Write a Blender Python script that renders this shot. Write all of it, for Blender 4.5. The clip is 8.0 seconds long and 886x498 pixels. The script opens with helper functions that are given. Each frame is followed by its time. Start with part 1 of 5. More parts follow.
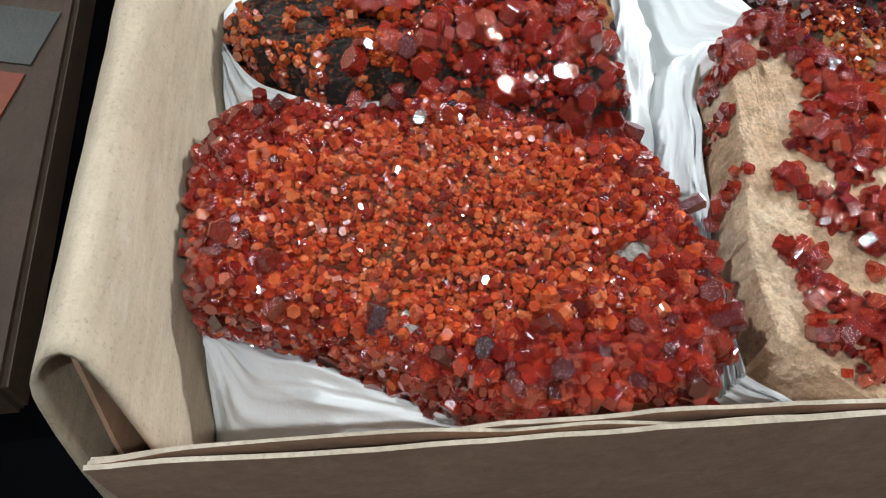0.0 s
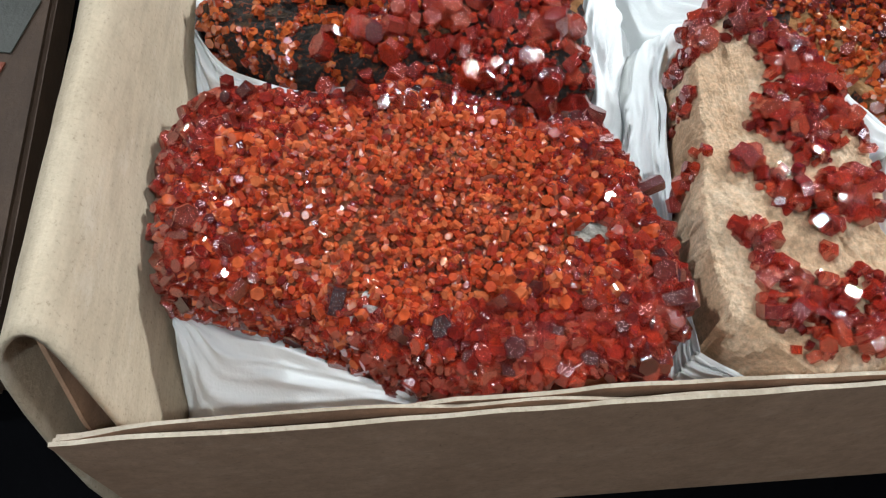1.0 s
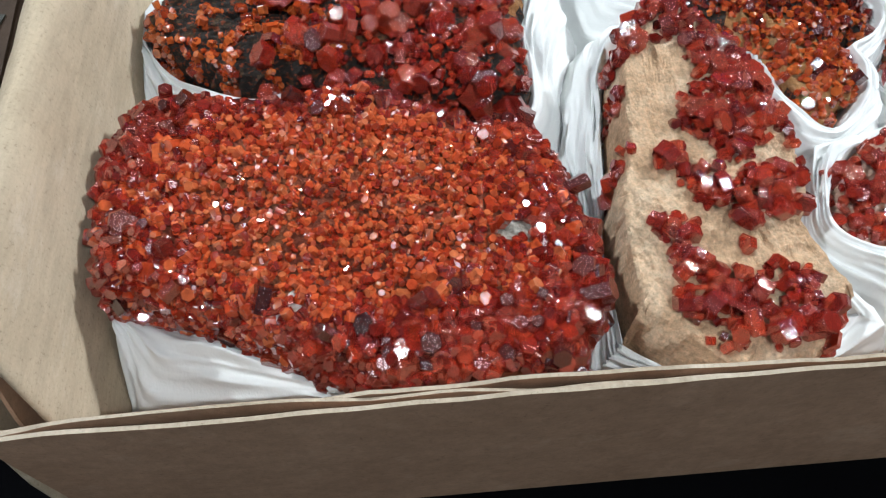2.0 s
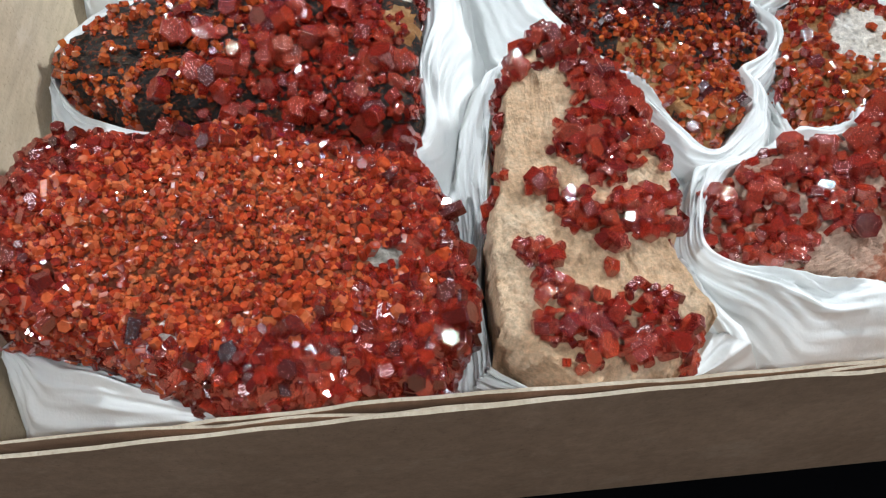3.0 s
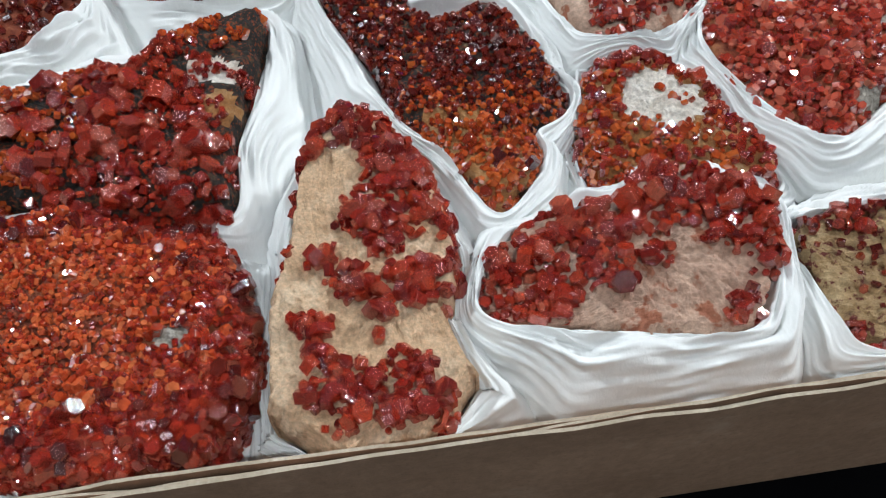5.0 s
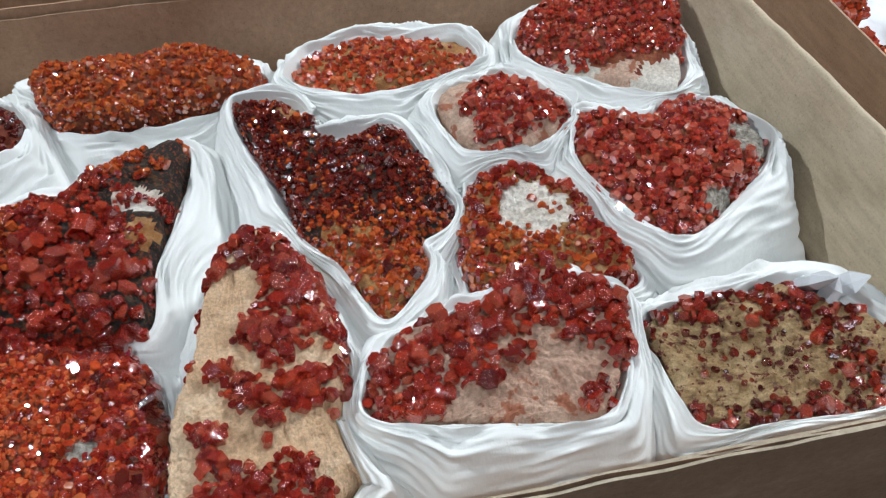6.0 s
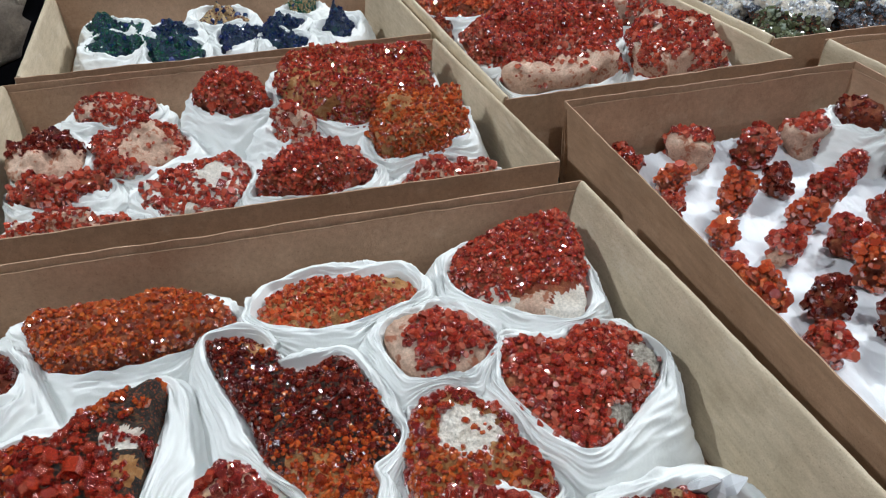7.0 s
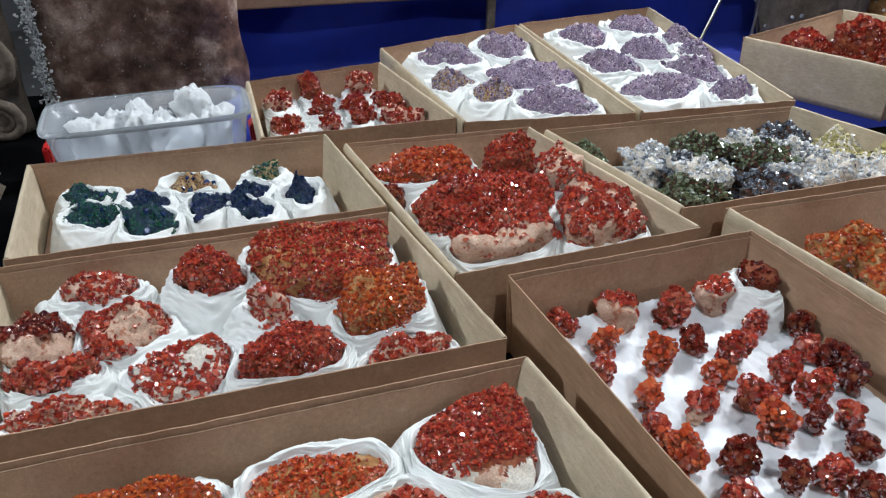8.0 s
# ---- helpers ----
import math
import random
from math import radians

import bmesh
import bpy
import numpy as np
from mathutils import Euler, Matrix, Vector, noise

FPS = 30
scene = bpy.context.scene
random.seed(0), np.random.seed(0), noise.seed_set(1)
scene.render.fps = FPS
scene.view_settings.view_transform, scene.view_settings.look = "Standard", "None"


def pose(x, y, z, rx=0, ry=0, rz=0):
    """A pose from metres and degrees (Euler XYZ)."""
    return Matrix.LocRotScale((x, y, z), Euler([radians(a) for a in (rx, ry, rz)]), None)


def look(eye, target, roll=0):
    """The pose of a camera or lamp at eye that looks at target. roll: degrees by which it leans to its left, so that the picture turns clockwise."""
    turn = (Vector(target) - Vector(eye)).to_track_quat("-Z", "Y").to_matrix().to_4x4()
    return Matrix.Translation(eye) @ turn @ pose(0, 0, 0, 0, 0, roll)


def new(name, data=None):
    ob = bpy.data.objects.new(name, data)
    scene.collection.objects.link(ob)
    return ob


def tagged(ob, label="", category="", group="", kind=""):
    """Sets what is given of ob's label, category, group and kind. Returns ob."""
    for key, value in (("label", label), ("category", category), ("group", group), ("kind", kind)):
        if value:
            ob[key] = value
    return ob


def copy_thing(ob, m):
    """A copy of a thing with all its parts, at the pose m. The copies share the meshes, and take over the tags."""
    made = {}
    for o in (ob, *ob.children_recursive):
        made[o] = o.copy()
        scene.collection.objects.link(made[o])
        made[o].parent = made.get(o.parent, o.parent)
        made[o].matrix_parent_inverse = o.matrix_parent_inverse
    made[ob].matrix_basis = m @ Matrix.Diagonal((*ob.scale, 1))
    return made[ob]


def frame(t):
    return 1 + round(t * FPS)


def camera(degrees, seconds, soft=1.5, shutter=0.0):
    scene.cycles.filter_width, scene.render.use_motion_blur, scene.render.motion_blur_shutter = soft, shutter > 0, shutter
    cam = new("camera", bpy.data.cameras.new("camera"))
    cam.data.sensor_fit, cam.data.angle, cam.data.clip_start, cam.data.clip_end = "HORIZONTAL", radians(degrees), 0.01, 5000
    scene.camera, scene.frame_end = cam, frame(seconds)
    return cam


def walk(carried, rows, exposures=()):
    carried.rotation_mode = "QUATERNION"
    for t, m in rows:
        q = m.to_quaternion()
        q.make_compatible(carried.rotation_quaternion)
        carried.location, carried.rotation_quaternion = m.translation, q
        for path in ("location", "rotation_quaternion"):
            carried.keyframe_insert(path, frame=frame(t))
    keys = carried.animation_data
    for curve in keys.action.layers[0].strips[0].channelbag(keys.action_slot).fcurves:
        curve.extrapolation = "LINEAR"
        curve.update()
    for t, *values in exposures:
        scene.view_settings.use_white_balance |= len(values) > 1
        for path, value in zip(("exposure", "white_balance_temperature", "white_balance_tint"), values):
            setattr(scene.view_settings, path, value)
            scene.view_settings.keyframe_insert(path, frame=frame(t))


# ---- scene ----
cam = camera(61.4, 8.0, 1.2)
METRES, EYE, TILT, LEAN, TURN = 0.36, 0.2034, -56.831, -3.228, 0.013
ROWS = [
    (0.0, 0.0, 0.0, 0.0, 0.0, 0.0, -0.0),
    (0.5, 0.0161, -0.0026, 0.0018, 0.19, -1.01, 0.09),
    (1.0, 0.0297, -0.0119, -0.0005, 0.35, -1.3, 0.44),
    (2.5, 0.1327, -0.0334, -0.0015, 1.25, -0.59, 1.96),
    (3.0, 0.1863, -0.0415, 0.0035, 1.56, -0.07, 2.48),
    (3.5, 0.2272, -0.0508, 0.0037, 1.62, 0.31, 2.93),
    (4.0, 0.2669, -0.0615, 0.0168, 1.67, 0.68, 3.47),
    (4.5, 0.3068, -0.0687, 0.0252, 1.77, 1.03, 4.35),
    (6.0, 0.4724, -0.1743, 0.0574, 0.76, 6.35, 8.11),
    (6.5, 0.4861, -0.2529, 0.0727, -0.71, 12.89, 9.59),
    (7.0, 0.4971, -0.3569, 0.1036, -2.1, 18.44, 11.15),
    (7.5, 0.4979, -0.4735, 0.1317, -3.2, 22.61, 12.36),
    (8.0, 0.4633, -0.6127, 0.2011, -5.79, 24.7, 14.15),
]
walk(cam, [(t, pose(0.0630, -0.0486, EYE, TILT, LEAN, TURN) @ pose(METRES * x, METRES * y, METRES * z, 90 + pitch, roll, yaw)) for t, x, y, z, yaw, pitch, roll in ROWS],
     [(0.0, -0.18, 6150, 8), (1.0, -0.18, 6150, 8), (2.5, -0.24, 6150, 8), (4.5, -0.48, 6150, 8), (6.0, -0.54, 6150, 8), (8.0, -0.52, 6150, 8)])


# ---------------------------------------------------------------- world and lamps
world = bpy.data.worlds.new("hall_air")
scene.world = world
world.use_nodes = True
world.node_tree.nodes["Background"].inputs[0].default_value = (0.55, 0.6, 0.68, 1)
world.node_tree.nodes["Background"].inputs[1].default_value = 0.02


def area_lamp(name, eye, target, size, watts, colour):
    data = bpy.data.lights.new(name, "AREA")
    data.shape, data.size, data.energy, data.color = "DISK", size, watts, colour
    ob = new(name, data)
    ob.matrix_world = look(eye, target)
    return ob


area_lamp("hall_spot", (-1.9, 0.9, 2.2), (0.3, 0.4, 0), 0.10, 66, (0.94, 0.98, 1.0))
area_lamp("hall_spot", (2.3, 1.6, 1.75), (0.3, 0.4, 0), 0.10, 68, (0.92, 0.97, 1.0))
area_lamp("hall_spot", (0.7, -1.1, 2.8), (0.3, 0.1, 0), 0.10, 46, (0.95, 0.98, 1.0))
area_lamp("hall_spot", (1.75, 1.55, 1.6), (1.25, 0.9, 0), 0.10, 30, (1.0, 0.96, 0.92))


# ---------------------------------------------------------------- materials
def material(name):
    m = bpy.data.materials.new(name)
    m.use_nodes = True
    return m, m.node_tree.nodes, m.node_tree.links, m.node_tree.nodes["Principled BSDF"]


def noise_node(nodes, links, scale, detail=4.0, rough=0.6, coords="Object", stretch=None):
    tc = nodes.new("ShaderNodeTexCoord")
    n = nodes.new("ShaderNodeTexNoise")
    n.inputs["Scale"].default_value, n.inputs["Detail"].default_value, n.inputs["Roughness"].default_value = scale, detail, rough
    out = tc.outputs[coords]
    if stretch:
        mp = nodes.new("ShaderNodeMapping")
        mp.inputs["Scale"].default_value = stretch
        links.new(out, mp.inputs["Vector"])
        out = mp.outputs["Vector"]
    links.new(out, n.inputs["Vector"])
    return n.outputs["Fac"]


def ramp(nodes, links, fac, stops):
    r = nodes.new("ShaderNodeValToRGB")
    while len(r.color_ramp.elements) < len(stops):
        r.color_ramp.elements.new(0.5)
    for e, (p, c) in zip(r.color_ramp.elements, stops):
        e.position, e.color = p, (*c, 1)
    links.new(fac, r.inputs["Fac"])
    return r.outputs["Color"]


def blend(nodes, links, fac, a, b, mode="MIX"):
    m = nodes.new("ShaderNodeMix")
    m.data_type, m.blend_type = "RGBA", mode
    for sock, v in ((m.inputs[0], fac), (m.inputs[6], a), (m.inputs[7], b)):
        if isinstance(v, (int, float)):
            sock.default_value = v
        elif isinstance(v, tuple):
            sock.default_value = (*v, 1)
        else:
            links.new(v, sock)
    return m.outputs[2]


def bump(nodes, links, height, strength, distance, shader):
    b = nodes.new("ShaderNodeBump")
    b.inputs["Strength"].default_value, b.inputs["Distance"].default_value = strength, distance
    links.new(height, b.inputs["Height"])
    links.new(b.outputs["Normal"], shader.inputs["Normal"])


def crystal_material(name, stops, rough=0.12, ior=1.9, glow=0.0, clear=0.0):
    """Glossy crystal faces; each crystal takes its own tone."""
    m, nodes, links, p = material(name)
    info, geo, add, fr = (nodes.new(k) for k in ("ShaderNodeObjectInfo", "ShaderNodeNewGeometry", "ShaderNodeMath", "ShaderNodeMath"))
    links.new(info.outputs["Random"], add.inputs[0])
    links.new(geo.outputs["Random Per Island"], add.inputs[1])
    fr.operation = "FRACT"
    links.new(add.outputs[0], fr.inputs[0])
    base = ramp(nodes, links, fr.outputs[0], stops)
    cloud = noise_node(nodes, links, 320, 3)
    shade = ramp(nodes, links, cloud, [(0.28, (0.55, 0.50, 0.50)), (0.52, (0.95, 0.95, 0.95)), (0.72, (1.25, 1.30, 1.35))])
    links.new(blend(nodes, links, 1.0, base, shade, "MULTIPLY"), p.inputs["Base Color"])
    grime = noise_node(nodes, links, 420, 2)
    links.new(ramp(nodes, links, grime, [(0.35, (rough * 0.55,) * 3), (0.75, (rough * 2.2,) * 3)]), p.inputs["Roughness"])
    p.inputs["IOR"].default_value = ior
    bump(nodes, links, noise_node(nodes, links, 700, 3, 0.6), 0.10, 0.0004, p)
    p.inputs["Transmission Weight"].default_value = clear
    if glow:
        p.inputs["Subsurface Weight"].default_value = glow
        p.inputs["Subsurface Radius"].default_value = (1.0, 0.18, 0.06)
        p.inputs["Subsurface Scale"].default_value = 0.003
    return m


def rock_material(name, stops, scale=45, speck=None, rough=0.85):
    m, nodes, links, p = material(name)
    big = noise_node(nodes, links, scale, 6, 0.65)
    col = ramp(nodes, links, big, stops)
    fine = noise_node(nodes, links, scale * 14, 3, 0.7)
    col = blend(nodes, links, 0.6, col, ramp(nodes, links, fine, [(0.3, (0.5, 0.5, 0.5)), (0.7, (1.3, 1.3, 1.3))]), "MULTIPLY")
    if speck:
        spots = noise_node(nodes, links, scale * 3.1, 3, 0.6)
        mask = ramp(nodes, links, spots, [(0.55, (0, 0, 0)), (0.62, (1, 1, 1))])
        col = blend(nodes, links, mask, col, speck)
    links.new(col, p.inputs["Base Color"])
    p.inputs["Roughness"].default_value = rough
    coarse, fine_b = noise_node(nodes, links, scale * 5, 8, 0.75), noise_node(nodes, links, scale * 22, 4, 0.7)
    both = nodes.new("ShaderNodeMath")
    both.operation = "MULTIPLY_ADD"
    links.new(fine_b, both.inputs[0])
    both.inputs[1].default_value = 0.35
    links.new(coarse, both.inputs[2])
    bump(nodes, links, both.outputs[0], 0.9, 0.0022, p)
    return m


VAN_RED = crystal_material("vanadinite_red", [(0.0, (0.26, 0.017, 0.012)), (0.4, (0.53, 0.038, 0.020)), (0.75, (0.72, 0.074, 0.027)), (0.9, (0.72, 0.13, 0.068)), (1.0, (0.40, 0.032, 0.026))], 0.035, 2.38, 0.0, 0.52)
VAN_CORAL = crystal_material("vanadinite_coral", [(0.0, (0.30, 0.022, 0.016)), (0.4, (0.60, 0.062, 0.034)), (0.75, (0.78, 0.12, 0.055)), (0.9, (0.78, 0.21, 0.13)), (1.0, (0.46, 0.044, 0.034))], 0.035, 2.38, 0.0, 0.42)
VAN_ORANGE = crystal_material("vanadinite_orange", [(0.0, (0.36, 0.036, 0.013)), (0.4, (0.64, 0.10, 0.022)), (0.8, (0.78, 0.19, 0.042)), (1.0, (0.42, 0.046, 0.019))], 0.045, 2.35, 0.0, 0.35)
VAN_DARK = crystal_material("vanadinite_dark", [(0.0, (0.08, 0.010, 0.008)), (0.5, (0.24, 0.020, 0.012)), (1.0, (0.46, 0.058, 0.022))], 0.045, 2.38, 0.0, 0.5)
VAN_MIX = crystal_material("vanadinite_mixed", [(0.0, (0.30, 0.024, 0.013)), (0.3, (0.56, 0.066, 0.019)), (0.6, (0.72, 0.125, 0.036)), (0.85, (0.72, 0.18, 0.060)), (1.0, (0.38, 0.034, 0.020))], 0.035, 2.38, 0.0, 0.22)
AMETHYST = crystal_material("amethyst", [(0.0, (0.12, 0.085, 0.145)), (0.5, (0.29, 0.22, 0.32)), (1.0, (0.66, 0.60, 0.64))], 0.06, 1.6, 0.15)
AZURITE = crystal_material("azurite", [(0.0, (0.004, 0.008, 0.045)), (0.6, (0.008, 0.022, 0.14)), (1.0, (0.006, 0.04, 0.06))], 0.2, 1.6)
MALACHITE = crystal_material("malachite", [(0.0, (0.006, 0.05, 0.028)), (0.6, (0.012, 0.14, 0.06)), (1.0, (0.008, 0.05, 0.11))], 0.22, 1.6)
EPIDOTE = crystal_material("epidote", [(0.0, (0.05, 0.06, 0.03)), (0.6, (0.14, 0.16, 0.08)), (1.0, (0.22, 0.26, 0.20))], 0.15, 1.75)
QUARTZ = crystal_material("milky_quartz", [(0.0, (0.5, 0.52, 0.55)), (0.7, (0.74, 0.75, 0.76)), (1.0, (0.25, 0.27, 0.32))], 0.2, 1.55)
GALENA = crystal_material("dark_metallic_crystal", [(0.0, (0.04, 0.05, 0.07)), (1.0, (0.16, 0.18, 0.22))], 0.2, 2.2)
CITRINE = crystal_material("yellow_crystal", [(0.0, (0.42, 0.36, 0.12)), (1.0, (0.68, 0.62, 0.35))], 0.18, 1.6)

OCHRE = rock_material("ochre_rock", [(0.28, (0.46, 0.28, 0.15)), (0.48, (0.72, 0.48, 0.29)), (0.72, (0.84, 0.65, 0.45))], 60)
PINK_ROCK = rock_material("pinkish_rock", [(0.25, (0.40, 0.22, 0.15)), (0.55, (0.62, 0.42, 0.31)), (0.8, (0.76, 0.60, 0.48))], 40, (0.36, 0.13, 0.07))
BLACK_ROCK = rock_material("black_manganese_rock", [(0.3, (0.008, 0.007, 0.006)), (0.54, (0.030, 0.021, 0.014)), (0.68, (0.15, 0.08, 0.03)), (0.82, (0.36, 0.24, 0.13))], 220, (0.24, 0.05, 0.012))
RED_ROCK = rock_material("red_crust_rock", [(0.25, (0.10, 0.016, 0.008)), (0.5, (0.24, 0.045, 0.014)), (0.72, (0.42, 0.16, 0.06))], 90)
GOLD_ROCK = rock_material("golden_crust_rock", [(0.25, (0.20, 0.07, 0.018)), (0.5, (0.44, 0.20, 0.06)), (0.75, (0.68, 0.46, 0.24))], 110)
WHITE_ROCK = rock_material("white_chalky_rock", [(0.25, (0.52, 0.42, 0.33)), (0.5, (0.76, 0.69, 0.60)), (0.8, (0.88, 0.84, 0.78))], 50)
PIT_ROCK = rock_material("pitted_brown_rock", [(0.3, (0.07, 0.025, 0.016)), (0.45, (0.40, 0.25, 0.11)), (0.75, (0.66, 0.49, 0.27))], 110, (0.13, 0.02, 0.012))
BLUE_ROCK = rock_material("blue_green_rock", [(0.3, (0.004, 0.008, 0.04)), (0.55, (0.008, 0.03, 0.06)), (0.8, (0.02, 0.10, 0.07))], 60)
PURPLE_ROCK = rock_material("purple_rock", [(0.3, (0.16, 0.11, 0.18)), (0.7, (0.38, 0.29, 0.39))], 45)
DARK_ROCK = rock_material("dark_fossil_rock", [(0.25, (0.05, 0.040, 0.032)), (0.55, (0.16, 0.125, 0.095)), (0.8, (0.34, 0.28, 0.22))], 22)
SLAB_ROCK = rock_material("brown_pink_slab", [(0.34, (0.05, 0.026, 0.019)), (0.5, (0.20, 0.110, 0.080)), (0.68, (0.58, 0.43, 0.36))], 17, rough=0.32)
GREY_PATCH = rock_material("grey_speckled_rock", [(0.3, (0.10, 0.08, 0.06)), (0.5, (0.46, 0.41, 0.34)), (0.7, (0.85, 0.80, 0.70))], 330)


def cardboard(name, dark, light, scuff):
    m, nodes, links, p = material(name)
    col = ramp(nodes, links, noise_node(nodes, links, 26, 6, 0.65), [(0.3, dark), (0.7, light)])
    flecks = ramp(nodes, links, noise_node(nodes, links, 900, 3, 0.7), [(0.27, (0.62, 0.58, 0.54)), (0.40, (0.97, 0.97, 0.97)), (0.75, (1.1, 1.1, 1.1))])
    col = blend(nodes, links, 0.9, col, flecks, "MULTIPLY")
    fibre = ramp(nodes, links, noise_node(nodes, links, 240, 4, 0.7, "Object", (1, 0.12, 1)), [(0.35, (0.84, 0.83, 0.82)), (0.65, (1.1, 1.1, 1.1))])
    col = blend(nodes, links, 0.8, col, fibre, "MULTIPLY")
    worn = ramp(nodes, links, noise_node(nodes, links, 55, 8, 0.75, "Object", (1, 0.35, 1)), [(0.56, (0, 0, 0)), (0.72, (0.7, 0.7, 0.7))])
    links.new(blend(nodes, links, worn, col, scuff), p.inputs["Base Color"])
    p.inputs["Roughness"].default_value = 0.75
    bump(nodes, links, noise_node(nodes, links, 320, 6, 0.7), 0.6, 0.0008, p)
    return m


CARD = cardboard("brown_cardboard", (0.34, 0.206, 0.126), (0.44, 0.280, 0.180), (0.51, 0.36, 0.25))
# brown cardboard with the carton's shadow put into its colour
CARD_SHADED = cardboard("shaded_brown_cardboard", (0.04, 0.023, 0.013), (0.07, 0.040, 0.022), (0.09, 0.06, 0.04))
CARD_PALE = cardboard("pale_cardboard", (0.44, 0.352, 0.240), (0.56, 0.465, 0.335), (0.65, 0.57, 0.455))


CARD_EDGE = cardboard("torn_cardboard_edge", (0.33, 0.26, 0.18), (0.50, 0.42, 0.32), (0.62, 0.55, 0.45))


def paper(name, base, scale=90, strength=0.3):
    m, nodes, links, p = material(name)
    col = ramp(nodes, links, noise_node(nodes, links, 30, 4), [(0.3, tuple(c * 0.93 for c in base)), (0.7, base)])
    links.new(col, p.inputs["Base Color"])
    p.inputs["Roughness"].default_value = 0.8
    p.inputs["Transmission Weight"].default_value = 0.0
    a = noise_node(nodes, links, scale, 6, 0.65, "Object", (1, 0.3, 1))
    bump(nodes, links, a, strength, 0.003, p)
    return m


TISSUE = paper("white_tissue", (0.75, 0.76, 0.745))
TOWEL = paper("white_paper_towel", (0.78, 0.80, 0.83), 160, 0.35)


def plain(name, colour, rough=0.6, metal=0.0, grain=30):
    m, nodes, links, p = material(name)
    links.new(ramp(nodes, links, noise_node(nodes, links, grain, 5), [(0.3, tuple(c * 0.7 for c in colour)), (0.7, tuple(min(1, c * 1.15) for c in colour))]), p.inputs["Base Color"])
    p.inputs["Roughness"].default_value, p.inputs["Metallic"].default_value = rough, metal
    bump(nodes, links, noise_node(nodes, links, grain * 20, 3), 0.3, 0.001, p)
    return m


BLACK_CLOTH = plain("black_table_cloth", (0.003, 0.003, 0.0035), 1.0, 0, 12)
BLACK_CLOTH.node_tree.nodes["Principled BSDF"].inputs["Specular IOR Level"].default_value = 0.0
BLUE_CLOTH = plain("blue_drape", (0.002, 0.015, 0.23), 0.85, 0, 9)
FLOOR_GREY = plain("hall_floor_grey", (0.09, 0.09, 0.09), 0.7, 0, 4)
WALL_GREY = plain("hall_wall_grey", (0.11, 0.11, 0.118), 0.8, 0, 3)
# the carton's orange and pale green print, darkened in colour for its shadow
SHADED_ORANGE_PRINT = plain("shaded_orange_print", (0.20, 0.04, 0.012), 0.6)
SHADED_GREEN_PRINT = plain("shaded_pale_green_print", (0.06, 0.06, 0.05), 0.6)
RED_CLIP = plain("red_plastic", (0.40, 0.012, 0.012), 0.35)
METAL = plain("stand_metal", (0.6, 0.6, 0.55), 0.3, 1.0)
WHITE_MINERAL = rock_material("white_mineral", [(0.3, (0.72, 0.74, 0.76)), (0.7, (0.86, 0.87, 0.88))], 50)

CLEAR, _n, _l, _p = material("clear_plastic")
_p.inputs["Base Color"].default_value = (0.86, 0.90, 0.95, 1)
_p.inputs["Roughness"].default_value, _p.inputs["Transmission Weight"].default_value, _p.inputs["IOR"].default_value = 0.12, 0.85, 1.3
LAMP_GLOW, _n, _l, _p = material("lamp_diffuser")
_p.inputs["Emission Color"].default_value = (0.86, 0.94, 1.0, 1)
_p.inputs["Emission Strength"].default_value = 17.0


# ---------------------------------------------------------------- mesh helpers
def mesh_from(name, verts, faces, mat, smooth=False):
    me = bpy.data.meshes.new(name)
    me.from_pydata([tuple(v) for v in verts], [], [tuple(f) for f in faces])
    me.materials.append(mat)
    if smooth:
        me.polygons.foreach_set("use_smooth", [True] * len(me.polygons))
    me.update()
    return me


def part(name, me, parent, label="", kind=""):
    ob = new(name, me)
    ob.parent = parent
    return tagged(ob, label, kind=kind)


def empty(name, x, y, z, label, category, group="", kind=""):
    ob = new(name)
    ob.location = (x, y, z)
    ob.empty_display_size = 0.01
    return tagged(ob, label, category, group, kind)


def box_mesh(name, lo, hi, mat, bevel=0.001):
    bm = bmesh.new()
    bmesh.ops.create_cube(bm, size=1)
    for v in bm.verts:
        v.co = Vector([lo[i] + (v.co[i] + 0.5) * (hi[i] - lo[i]) for i in range(3)])
    if bevel:
        bmesh.ops.bevel(bm, geom=bm.edges[:], offset=bevel, segments=2, affect="EDGES")
    me = bpy.data.meshes.new(name)
    bm.to_mesh(me)
    bm.free()
    me.materials.append(mat)
    return me


def n3(x, y, z):
    return noise.noise(Vector((x, y, z)))


def smooth_outline(points, n):
    """A closed curve of n even steps through the points."""
    p = np.array(points, float)
    k = len(p)
    out = []
    for i in range(k):
        a, b, c, d = p[(i - 1) % k], p[i], p[(i + 1) % k], p[(i + 2) % k]
        for j in range(12):
            t = j / 12
            out.append(0.5 * (2 * b + (c - a) * t + (2 * a - 5 * b + 4 * c - d) * t * t + (3 * b - a - 3 * c + d) * t ** 3))
    out = np.array(out)
    if (np.roll(out[:, 0], -1) * out[:, 1] - out[:, 0] * np.roll(out[:, 1], -1)).sum() > 0:
        out = out[::-1]
    step = np.linalg.norm(np.roll(out, -1, 0) - out, axis=1)
    s = np.concatenate([[0], np.cumsum(step)])
    q = np.linspace(0, s[-1], n, endpoint=False)
    full = np.vstack([out, out[:1]])
    return np.stack([np.interp(q, s, full[:, i]) for i in (0, 1)], 1)


